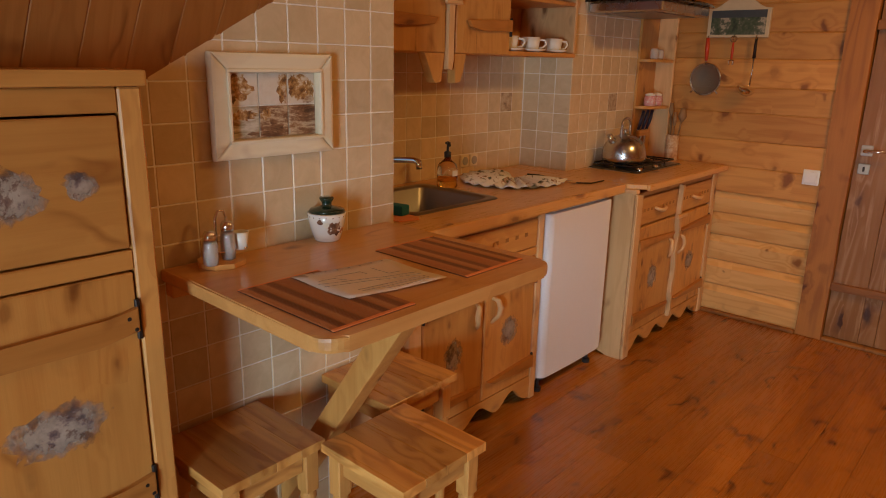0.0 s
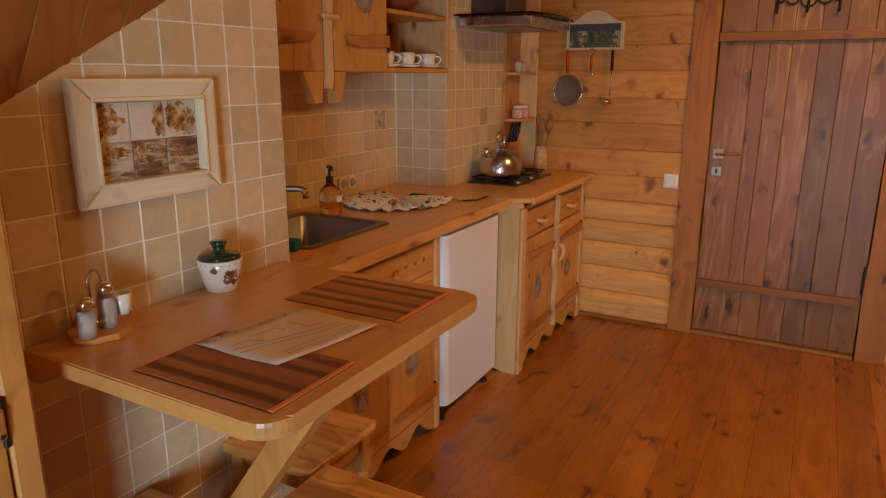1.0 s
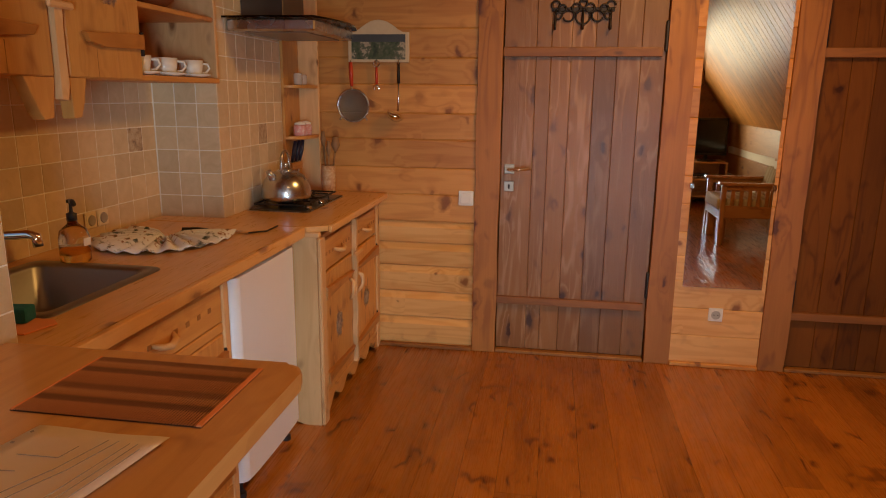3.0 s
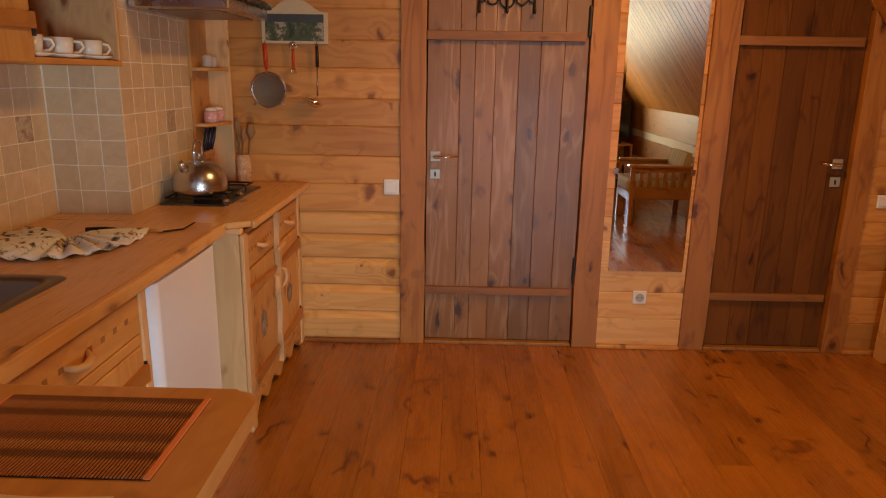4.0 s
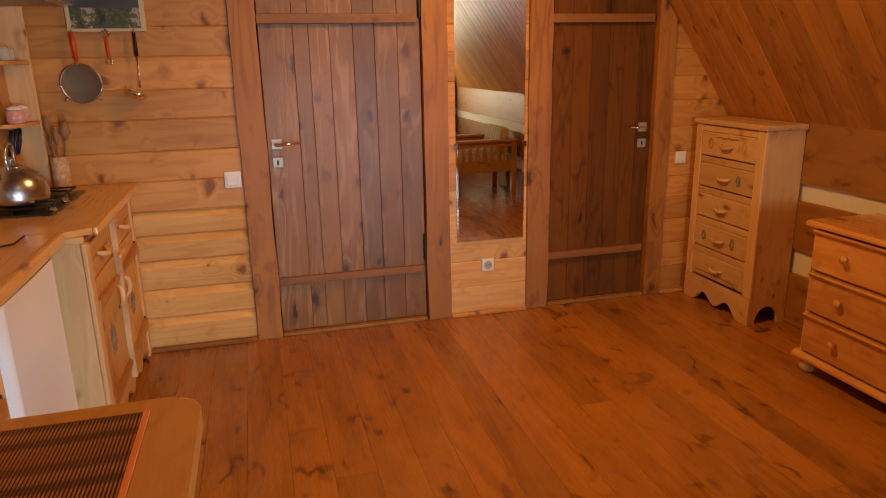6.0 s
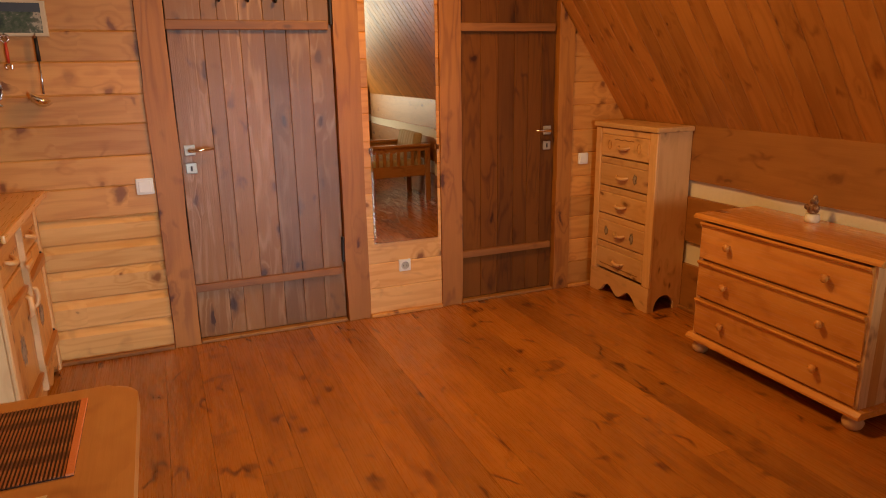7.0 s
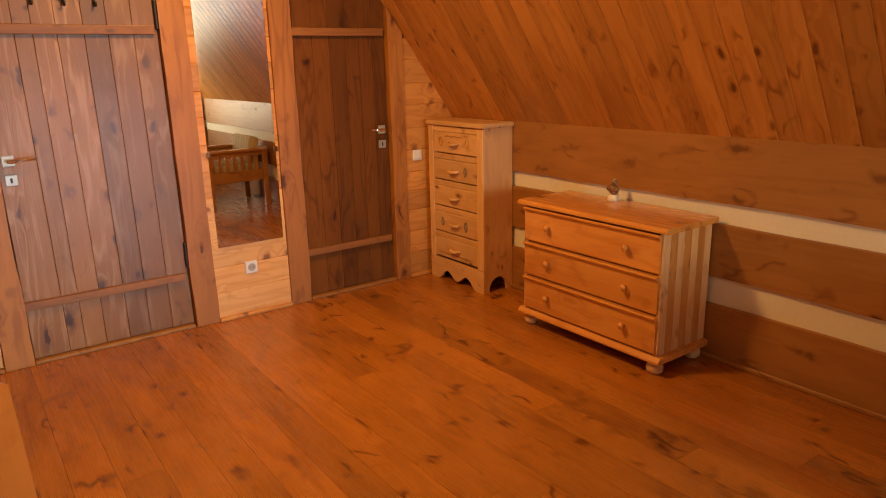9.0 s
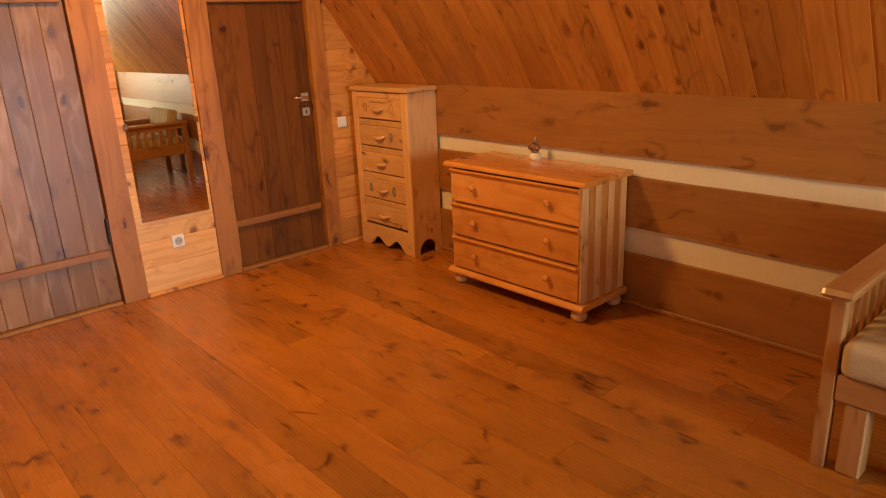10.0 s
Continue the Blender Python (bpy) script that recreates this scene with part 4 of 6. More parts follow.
first = stool(-1.170, 1.118, 1.5, "small pine stool with turned legs under table")
second = copy_thing(first, pose(-0.860, 1.404, 0, 0, 0, 0))
third = copy_thing(first, pose(-1.178, 1.655, 0, 0, 0, 1.0))
tagged(second, "small pine stool with turned legs before table")
tagged(third, "small pine stool beside the sink cupboard")

reed_mat = banded("striped_reed", "Y", 0.118, [(0.0, (0.504, 0.180, 0.063)), (0.16, (0.560, 0.225, 0.083)), (0.22, (0.238, 0.083, 0.036)), (0.34, (0.196, 0.068, 0.030)), (0.40, (0.518, 0.195, 0.068)), (0.55, (0.588, 0.270, 0.105)), (0.62, (0.294, 0.105, 0.045)), (0.74, (0.252, 0.090, 0.036)), (0.82, (0.476, 0.173, 0.060)), (1.0, (0.504, 0.180, 0.063))], 0.5)
mat_back = plain("mat_backing", (0.045, 0.015, 0.009), 0.8, 0, 0.25, 120)


def placemat(x0, x1, y0, y1, label):
    p = thing("placemat", ((x0 + x1) / 2, (y0 + y1) / 2, 0.9300), label, "placemat", "placemats on the table")
    part("backing", box((x0, y0, 0.9302), (x1, y1, 0.9316), 0), mat_back, p)
    n = 62
    step = (x1 - x0 - 0.014) / n
    for i in range(n):
        x = x0 + 0.004 + step * (i + 0.5)
        w = step * 0.25
        part("reed", add_prism(bmesh.new(), [(x - w, 0.9316), (x - w * 0.5, 0.9334), (x + w * 0.5, 0.9334), (x + w, 0.9316)], "Y", y0 + 0.001, y1 - 0.001), reed_mat, p)
    part("edging", box((x1 - 0.010, y0, 0.9302), (x1, y1, 0.9342), 0.001), orange_cloth, p, "orange cloth edging")
    part("edging", box((x0, y0, 0.9302), (x0 + 0.004, y1, 0.9340), 0.001), orange_cloth, p, "orange cloth edging")
    return p


mat_1 = placemat(-1.052, -0.712, 1.063, 1.288, "brown striped reed placemat with orange edge under map sheet")
mat_2 = placemat(-1.086, -0.755, 1.512, 1.742, "brown striped reed placemat with orange edge")

# map in a plastic sleeve
ms = thing("map_sheet", (-0.89, 1.31, 0.9346), "printed plan in a clear sleeve on table", "paper sheet")
bm = bmesh.new()
grid = []
for i in range(9):
    row = []
    for j in range(9):
        u, v = i / 8 - 0.5, j / 8 - 0.5
        row.append(bm.verts.new((-0.908 + u * 0.214 + v * 0.045, 1.331 + v * 0.268, 0.9352 + 0.0016 * (1 + math.sin(u * 7 + 1) * math.cos(v * 6)))))
    grid.append(row)
for i in range(8):
    for j in range(8):
        bm.faces.new((grid[i][j], grid[i + 1][j], grid[i + 1][j + 1], grid[i][j + 1]))
ext = bmesh.ops.extrude_face_region(bm, geom=bm.faces[:])
for v in ext["geom"]:
    if isinstance(v, bmesh.types.BMVert):
        v.co.z -= 0.0007
part("sheet", bm, paper_mat, ms, "", True)


def on_map(u, v):
    return (-0.908 + u * 0.214 + 0.045 * v, 1.331 + v * 0.268, 0.9352 + 0.0016 * (1 + math.sin(u * 7 + 1) * math.cos(v * 6)) + 0.0006)


for pts in ([(-0.1, -0.45), (0.1, 0.1), (0.12, 0.42)], [(0.0, -0.45), (0.18, 0.1), (0.2, 0.42)], [(0.30, -0.3), (0.30, 0.4)], [(0.36, -0.3), (0.36, 0.4)], [(-0.25, -0.2), (-0.25, 0.05), (-0.12, 0.05)], [(-0.3, 0.2), (0.0, 0.2), (0.0, 0.33)], [(0.42, -0.1), (0.42, 0.35)], [(-0.18, -0.4), (-0.18, -0.25), (-0.05, -0.2)]):
    line = []
    for a, b in zip(pts, pts[1:]):
        line += [on_map(a[0] + (b[0] - a[0]) * k / 5, a[1] + (b[1] - a[1]) * k / 5) for k in range(5)]
    part("drawn_line", tube(line + [on_map(*pts[-1])], 0.0007, 4), ink, ms)
for k in range(8):
    part("punch_hole", lathe([(0.0, 0), (0.003, 0), (0.003, 0.0004), (0.0, 0.0004)], on_map(-0.46, -0.42 + 0.12 * k), 8), ink, ms)

# cruet set
cr = thing("cruet_set", (-1.265, 1.145, 0.9300), "salt, pepper and toothpick set on wooden tray", "cruet set")
part("tray", prism([(-1.265 + 0.055 * math.cos(a) * (1 + 0.12 * (abs(math.cos(a)) > 0.7)), 1.150 + 0.062 * math.sin(a)) for a in np.linspace(0, 6.283, 9)[:-1]], "Z", 0.9302, 0.944, 0.002), pine["Y"], cr)
for x, y, h in ((-1.235, 1.105, 0.062), (-1.255, 1.165, 0.075)):
    jar = part("shaker", lathe([(0.0, 0.0), (0.017, 0.0), (0.019, 0.01), (0.018, h * 0.8), (0.015, h), (0.0, h)], (x, y, 0.944), 16), clear_glass, cr, "clear glass shaker", True)
    part("salt", lathe([(0.0, 0.002), (0.0155, 0.002), (0.0165, h * 0.86), (0.0, h * 0.86)], (x, y, 0.944), 14), porcelain, jar, "", True)
    part("cap", lathe([(0.016, 0.0), (0.017, 0.012), (0.012, 0.022), (0.0, 0.025)], (x, y, 0.944 + h), 16), chrome, jar, "chrome cap", True)
part("cup", lathe([(0.0, 0.0), (0.017, 0.0), (0.022, 0.045), (0.020, 0.045), (0.015, 0.003), (0.0, 0.003)], (-1.262, 1.205, 0.962), 16), porcelain, cr, "", True)
part("carrier", tube([(-1.285, 1.15, 0.944), (-1.285, 1.15, 1.045), (-1.283, 1.158, 1.063), (-1.283, 1.172, 1.063), (-1.285, 1.18, 1.045), (-1.285, 1.18, 0.944)], 0.004, 7), chrome, cr, "chrome wire carrier", True)
part("carrier", tube(arc((-1.262, 1.16, 0.975), 0.055, 30, 330, 18, "XY"), 0.002, 6), chrome, cr, "", True)

# lidded pot
px, py = -1.276, 1.497
ptt = thing("lidded_pot", (px, py, 0.9300), "cream ceramic pot with sunflower and green lid", "pot")
part("pot_body", lathe([(0.0, 0.0), (0.034, 0.0), (0.038, 0.004), (0.046, 0.030), (0.053, 0.060), (0.056, 0.082), (0.053, 0.084), (0.050, 0.060), (0.040, 0.01), (0.0, 0.01)], (px, py, 0.9302), 28), porcelain, ptt, "", True)
part("lid", lathe([(0.049, 0.0), (0.052, 0.004), (0.048, 0.009), (0.020, 0.016), (0.014, 0.020), (0.015, 0.028), (0.021, 0.038), (0.020, 0.043), (0.0, 0.044)], (px, py, 1.0135), 26), green_glaze, ptt, "dark green glazed lid", True)
for k in range(18):
    a = 2 * math.pi * k / 18
    part("rim_motif", box((px + 0.0540 * math.cos(a) - 0.002, py + 0.0540 * math.sin(a) - 0.002, 1.0025), (px + 0.0540 * math.cos(a) + 0.002, py + 0.0540 * math.sin(a) + 0.002, 1.0055), 0.001), fig_mat, ptt, "dotted painted rim")
for k, (ang, zz, rr_) in enumerate(((-12, 0.042, 0.021), (-42, 0.055, 0.009), (-60, 0.062, 0.008), (20, 0.035, 0.010))):
    bm = bmesh.new()
    for (a, b) in [(0, 0)]:
        rim_ = []
        for (dy, dz) in blob(rr_, rr_, 20, 0.3, 4 + k):
            zz_ = zz + dz
            rad = 0.0375 + 0.0165 * min(1, zz_ / 0.066) + 0.0016
            aa = radians(ang) + dy / rad
            rim_.append(bm.verts.new((px + rad * math.cos(aa), py + rad * math.sin(aa), 0.9300 + zz_)))
        c = bm.verts.new((px + (0.0395 + 0.0165 * zz / 0.066) * math.cos(radians(ang)), py + (0.0395 + 0.0165 * zz / 0.066) * math.sin(radians(ang)), 0.9300 + zz))
        for i in range(len(rim_)):
            bm.faces.new((c, rim_[i], rim_[(i + 1) % len(rim_)]))
    part("flower_motif", bm, fig_mat if k % 2 == 0 else flower_print, ptt, "painted sunflower")

# framed tile picture
pc = thing("framed_picture", (-1.31, 1.36, 1.313), "cream framed autumn river scene on six tiles", "picture")
ya, yb, za, zb, fw = 1.178, 1.552, 1.182, 1.450, 0.050
for name_, o in (("frame_rail", [(ya, za), (yb, za), (yb - fw, za + fw), (ya + fw, za + fw)]), ("frame_rail", [(ya, zb), (ya + fw, zb - fw), (yb - fw, zb - fw), (yb, zb)]), ("frame_stile", [(ya, za), (ya + fw, za + fw), (ya + fw, zb - fw), (ya, zb)]), ("frame_stile", [(yb, za), (yb, zb), (yb - fw, zb - fw), (yb - fw, za + fw)])):
    part(name_, prism(o, "X", TILE_X + 0.001, TILE_X + 0.032, 0.010), cream_paint, pc)
for lo, hi in (((ya + fw - 0.010, za + fw - 0.010), (yb - fw + 0.010, za + fw - 0.001)), ((ya + fw - 0.010, zb - fw + 0.001), (yb - fw + 0.010, zb - fw + 0.010)), ((ya + fw - 0.010, za + fw - 0.001), (ya + fw - 0.001, zb - fw + 0.001)), ((yb - fw + 0.001, za + fw - 0.001), (yb - fw + 0.010, zb - fw + 0.001))):
    part("inner_bead", box((TILE_X + 0.030, lo[0], lo[1]), (TILE_X + 0.037, hi[0], hi[1]), 0.003, 2), cream_paint, pc)
part("backing", box((TILE_X + 0.001, ya + fw, za + fw), (TILE_X + 0.008, yb - fw, zb - fw), 0), grout_mat, pc)
ty, tz = (yb - ya - 2 * fw) / 3, (zb - za - 2 * fw) / 2
for i in range(3):
    for j in range(2):
        a, c = ya + fw + i * ty, za + fw + j * tz
        part("tile", box((TILE_X + 0.008, a + 0.0016, c + 0.0016), (TILE_X + 0.012, a + ty - 0.0016, c + tz - 0.0016), 0.0008), sky_print if j else (water_print if i == 0 else scenery), pc, "sepia painted tile")
for i, j, u, v, ru, rv, seed, m_ in ((0, 1, 0.32, 0.60, 0.36, 0.40, 3, tree_print), (0, 1, 0.14, 0.30, 0.12, 0.24, 4, scenery), (0, 1, 0.62, 0.50, 0.22, 0.16, 5, tree_print), (1, 1, 0.84, 0.52, 0.19, 0.46, 6, tree_print), (1, 1, 0.90, 0.18, 0.05, 0.22, 7, scenery), (2, 1, 0.36, 0.60, 0.40, 0.40, 8, tree_print), (2, 1, 0.80, 0.46, 0.15, 0.34, 9, tree_print), (2, 1, 0.72, 0.16, 0.24, 0.12, 10, scenery), (0, 0, 0.45, 0.72, 0.42, 0.16, 11, tree_print), (0, 0, 0.20, 0.50, 0.16, 0.10, 12, scenery), (1, 0, 0.62, 0.50, 0.28, 0.34, 13, scenery), (1, 0, 0.22, 0.72, 0.18, 0.18, 14, tree_print), (0, 0, 0.78, 0.14, 0.18, 0.06, 15, scenery)):
    a, c = ya + fw + i * ty, za + fw + j * tz
    pts = [(min(max(a + ty * u + ty * p, a + 0.003), a + ty - 0.003), min(max(c + tz * v + tz * q, c + 0.003), c + tz - 0.003)) for p, q in blob(ru, rv, 30, 0.32, seed)]
    part("painted_foliage", prism(pts, "X", TILE_X + 0.0121, TILE_X + 0.0121 + 0.0002 * (1 + seed % 3)), m_, pc, "brown painted foliage")

# tall cupboard beside the table
CX, CY = -1.120, 0.918
cb = thing("tall_cupboard", (-1.35, 0.5, 0), "pine cupboard with strap-hinged doors and faded decals", "cupboard")
part("side_panel", box((-1.334, CY - 0.022, 0.0), (CX - 0.022, CY, 1.377), 0.003), pine["Z"], cb)
part("side_panel", box((-1.334, 0.10, 0.0), (CX - 0.022, 0.122, 1.377), 0.003), pine["Z"], cb)
part("top", box((-1.334, 0.08, 1.378), (CX + 0.012, CY + 0.010, 1.410), 0.006, 2), cupboard_wood["Y"], cb)
part("back_panel", box((-1.333, 0.123, 0.05), (-1.322, CY - 0.023, 1.375), 0), pine["Z"], cb)
part("stile", box((CX - 0.022, CY - 0.046, 0.0), (CX + 0.002, CY, 1.377), 0.004), pine["Z"], cb)
part("stile", box((CX - 0.022, 0.10, 0.0), (CX + 0.002, 0.146, 1.377), 0.004), pale["Z"], cb)
part("rail", box((CX - 0.022, 0.147, 1.328), (CX - 0.001, CY - 0.047, 1.377), 0.003), cupboard_wood["Y"], cb)
part("rail", box((CX - 0.022, 0.147, 1.008), (CX - 0.001, CY - 0.047, 1.050), 0.003), cupboard_wood["Y"], cb)
part("rail", box((CX - 0.022, 0.147, 0.0), (CX - 0.001, CY - 0.047, 0.06), 0.003), cupboard_wood["Y"], cb)
up_door = part("door", box((CX - 0.020, 0.151, 1.055), (CX - 0.001, CY - 0.051, 1.323), 0.003), cupboard_wood["Y"], cb)
decal_x(up_door, CX - 0.0009, 0.662, 1.185, 0.062, 0.052, 31, "blue and brown flower decal")
decal_x(up_door, CX - 0.0009, 0.788, 1.195, 0.035, 0.030, 32, "round faded landscape decal")
low_door = part("door", box((CX - 0.020, 0.151, 0.064), (CX - 0.001, CY - 0.051, 1.003), 0.003), cupboard_wood["Z"], cb)
for z in (0.895, 0.50):
    part("strap", prism([(0.25, z - 0.03), (0.78, z - 0.032), (CY - 0.054, z - 0.018), (CY - 0.054, z + 0.034), (0.80, z + 0.020), (0.25, z + 0.014)], "X", CX - 0.001, CX + 0.016, 0.004), strap_wood, low_door, "carved wooden hinge strap")
    part("hinge", box((CX - 0.002, CY - 0.056, z - 0.04), (CX + 0.007, CY - 0.046, z + 0.05), 0.002), iron, low_door, "dark iron hinge")
    for dy in (0.075, 0.062):
        part("screw", lathe([(0.0, 0), (0.005, 0), (0.004, 0.002), (0.0, 0.0025)], (CX + 0.0155, CY - dy, z + (dy - 0.068) * 2), 8, Matrix.Rotation(radians(90), 4, "Y")), iron, low_door)
decal_x(low_door, CX - 0.0009, 0.690, 0.705, 0.098, 0.060, 33, "oval landscape decal with cottage")

# ---- kitchen: base units ----


def carved_pull(parent, x, y, z, s=1):
    """A wavy horn-shaped grip."""
    return part("handle", tube([(x, y, z + 0.055), (x + 0.022, y - s * 0.010, z + 0.045), (x + 0.026, y - s * 0.022, z + 0.012), (x + 0.022, y - s * 0.014, z - 0.020), (x, y + s * 0.004, z - 0.050)], [0.008, 0.011, 0.012, 0.010, 0.006], 8), pale["Z"], parent, "pale horn-shaped wooden grip", True)


def drawer_front(parent, x, y0, y1, z0, z1):
    d = part("drawer", box((x - 0.019, y0, z0), (x, y1, z1), 0.005), pine["Y"], parent)
    ym, zm = (y0 + y1) / 2, (z0 + z1) / 2
    part("handle", tube([(x, ym - 0.052, zm + 0.004), (x + 0.020, ym - 0.034, zm - 0.006), (x + 0.026, ym, zm - 0.012), (x + 0.020, ym + 0.034, zm - 0.006), (x, ym + 0.052, zm + 0.004)], [0.007, 0.010, 0.011, 0.010, 0.007], 8), pale["Y"], d, "carved wooden pull", True)
    for k in range(9):
        yy = y0 + (y1 - y0) * (0.12 + 0.095 * k)
        if abs(yy - ym) > 0.06:
            part("ornament", box((x - 0.001, yy - 0.010, zm - 0.005), (x + 0.0014, yy + 0.010, zm + 0.011), 0.001), knee_wood, d, "burnt ornament")
    return d


def strap_door(parent, x, y0, y1, z0, z1, hinge_low_y, seed):
    d = part("door", box((x - 0.02, y0, z0), (x, y1, z1), 0.005), pine["Z"], parent)
    a, b = (y0, y1) if hinge_low_y else (y1, y0)
    k = 1 if hinge_low_y else -1
    for z in (z1 - 0.085, z0 + 0.075):
        o = [(a + k * 0.006, z - 0.026), (a + k * 0.10, z - 0.016), (b - k * 0.05, z - 0.010), (b - k * 0.02, z + 0.006), (a + k * 0.10, z + 0.022), (a + k * 0.006, z + 0.028)]
        part("strap", prism(o, "X", x, x + 0.020, 0.004), strap_wood, d, "carved wooden hinge strap")
        part("hinge", box((x - 0.002, a - 0.004, z - 0.035), (x + 0.008, a + 0.006, z + 0.035), 0.002), iron, d, "dark iron hinge")
    decal_x(d, x + 0.0001, (y0 + y1) / 2, (z0 + z1) / 2 - 0.01, 0.058, 0.070, seed)
    carved_pull(d, x, b - k * 0.045, (z0 + z1) / 2 + 0.105, k)
    return d


# sink cupboard
F1 = -1.276
sk = thing("sink_cupboard", (-1.6, 2.23, 0), "carved pine sink cupboard with decal doors", "kitchen cupboard", "kitchen base units")
part("side_panel", box((RECESS_X + 0.01, 1.835, 0.0), (F1 - 0.021, 1.855, 0.858), 0.002), pale["Z"], sk)
part("side_panel", prism(scallop(RECESS_X + 0.01, F1 - 0.021, 0.858, 0.0, 0.05, 0.06, 1, 10), "Y", 2.615, 2.636), pale["Z"], sk)
for y0, y1 in ((1.835, 1.900), (2.596, 2.636)):
    part("post", box((F1 - 0.02, y0, 0.0), (F1 + 0.003, y1, 0.858), 0.004), pale["Z"], sk)
part("rail", box((F1 - 0.02, 1.901, 0.828), (F1 - 0.002, 2.595, 0.858), 0.003), pine["Y"], sk)
part("carcass", box((F1 - 0.034, 1.857, 0.09), (F1 - 0.022, 2.613, 0.856), 0), pine["Y"], sk)
drawer_front(sk, F1, 1.906, 2.592, 0.705, 0.824)
part("rail", box((F1 - 0.02, 1.901, 0.668), (F1 - 0.002, 2.595, 0.701), 0.003), pine["Y"], sk)
strap_door(sk, F1, 1.906, 2.250, 0.115, 0.664, True, 41)
strap_door(sk, F1, 2.258, 2.592, 0.115, 0.664, False, 42)
part("skirt", prism(scallop(1.901, 2.595, 0.112, 0.012, 0.085, 0.02, 3), "X", F1 - 0.02, F1 - 0.001), pine["Y"], sk)

# fridge
FR = -1.262
fr = thing("fridge", (-1.6, 2.89, 0), "small white undercounter fridge", "fridge")
part("body", box((-1.86, 2.668, 0.035), (FR - 0.055, 3.180, 0.848), 0.006), white_enamel, fr)
door = bmesh.new()
o = [(FR - 0.053, 2.650)] + [(FR - 0.030 + 0.030 * math.sin(k * math.pi / 16) + 0.008 * (k / 8), 2.682 - 0.032 * math.cos(k * math.pi / 16)) for k in range(9)]
o += [(FR + 0.008 + 0.004 * math.sin(math.pi * k / 12), 2.682 + 0.474 * k / 12) for k in range(1, 12)]
o += [(FR - 0.030 + 0.030 * math.cos(k * math.pi / 16) + 0.008 * (1 - k / 8), 3.156 + 0.032 * math.sin(k * math.pi / 16)) for k in range(9)] + [(FR - 0.053, 3.188)]
fd = part("door", prism(o, "Z", 0.078, 0.832, 0.006), white_enamel, fr, "", False)
part("grip_recess", box((FR - 0.05, 2.70, 0.833), (FR - 0.012, 3.14, 0.853), 0.004), white_plastic, fr)
part("badge", box((FR - 0.0125, 3.00, 0.838), (FR - 0.009, 3.09, 0.850), 0.001), iron, fr)
part("plinth", box((-1.84, 2.68, 0.0), (FR - 0.075, 3.14, 0.034), 0.003), black_plastic, fr)
for y in (2.69, 3.12):
    part("foot", lathe([(0.018, 0), (0.018, 0.02), (0.008, 0.022), (0.008, 0.078)], (FR - 0.035, y, 0.0), 12), black_plastic, fr)

# stove cupboard
F2 = -1.190
sv = thing("stove_cupboard", (-1.5, 3.78, 0), "carved pine stove cupboard with two drawers and doors", "kitchen cupboard", "kitchen base units")
part("side_panel", prism(scallop(RECESS_X + 0.01, F2, 0.848, 0.0, 0.075, 0.075, 1, 12), "Y", 3.262, 3.290), pale["Z"], sv)
part("corner_block", box((F2 - 0.12, 3.258, 0.848), (F2 + 0.012, 3.292, 0.872), 0.004), pale["X"], sv)
part("post", box((F2 - 0.0, 3.262, 0.0), (F2 + 0.018, 3.325, 0.846), 0.005), pale["Z"], sv)
part("post", box((F2 - 0.02, 4.235, 0.0), (F2 + 0.006, 4.288, 0.848), 0.004), pale["Z"], sv)
part("rail", box((F2 - 0.02, 3.326, 0.825), (F2 - 0.002, 4.234, 0.848), 0.003), pine["Y"], sv)
part("carcass", box((F2 - 0.034, 3.292, 0.09), (F2 - 0.022, 4.285, 0.846), 0), pine["Y"], sv)
for y0, y1, hl, seed in ((3.332, 3.768, True, 51), (3.800, 4.230, False, 52)):
    drawer_front(sv, F2, y0, y1, 0.680, 0.820)
    strap_door(sv, F2, y0, y1, 0.115, 0.668, hl, seed)
wavy = [(3.772 + 0.010 * math.sin(k * 1.1), 0.10 + 0.74 * k / 20) for k in range(21)] + [(3.797 + 0.008 * math.sin(k * 0.9 + 2), 0.10 + 0.74 * k / 20) for k in range(20, -1, -1)]
part("centre_strip", prism(wavy, "X", F2 - 0.002, F2 + 0.022, 0.003), pale["Z"], sv, "wavy-edged centre strip")
part("latch", box((F2 + 0.022, 3.725, 0.662), (F2 + 0.036, 3.850, 0.682), 0.004), pale["Y"], sv, "wooden turn latch")
part("skirt", prism(scallop(3.326, 4.234, 0.112, 0.010, 0.080, 0.02, 4), "X", F2 - 0.02, F2 - 0.001), pine["Y"], sv)

# worktops
w1 = thing("worktop", (-1.6, 2.5, 0.86), "glossy pine worktop with inset sink", "worktop", "worktops")
for lo, hi in (((RECESS_X + 0.001, 1.828, 0.860), (-1.252, 2.030, 0.895)), ((RECESS_X + 0.001, 2.030, 0.860), (-1.850, 2.500, 0.895)), ((-1.440, 2.030, 0.860), (-1.252, 2.500, 0.895)), ((RECESS_X + 0.001, 2.500, 0.860), (-1.252, 3.250, 0.895))):
    part("slab", box(lo, hi, 0.0), worktop_wood, w1)
part("front_edge", box((-1.2515, 1.828, 0.852), (-1.232, 3.250, 0.8955), 0.006, 2), worktop_wood, w1)
w2 = thing("worktop", (-1.5, 3.78, 0.86), "glossy pine worktop under gas hob", "worktop", "worktops")
part("slab", prism([(RECESS_X + 0.001, 3.252), (-1.225, 3.252), (-1.150, 3.295), (-1.150, 4.298), (RECESS_X + 0.001, 4.298)], "Z", 0.8725, 0.897, 0.005), worktop_wood, w2)
part("front_edge", box((-1.1498, 3.300, 0.866), (-1.134, 4.298, 0.8975), 0.006, 2), worktop_wood, w2)

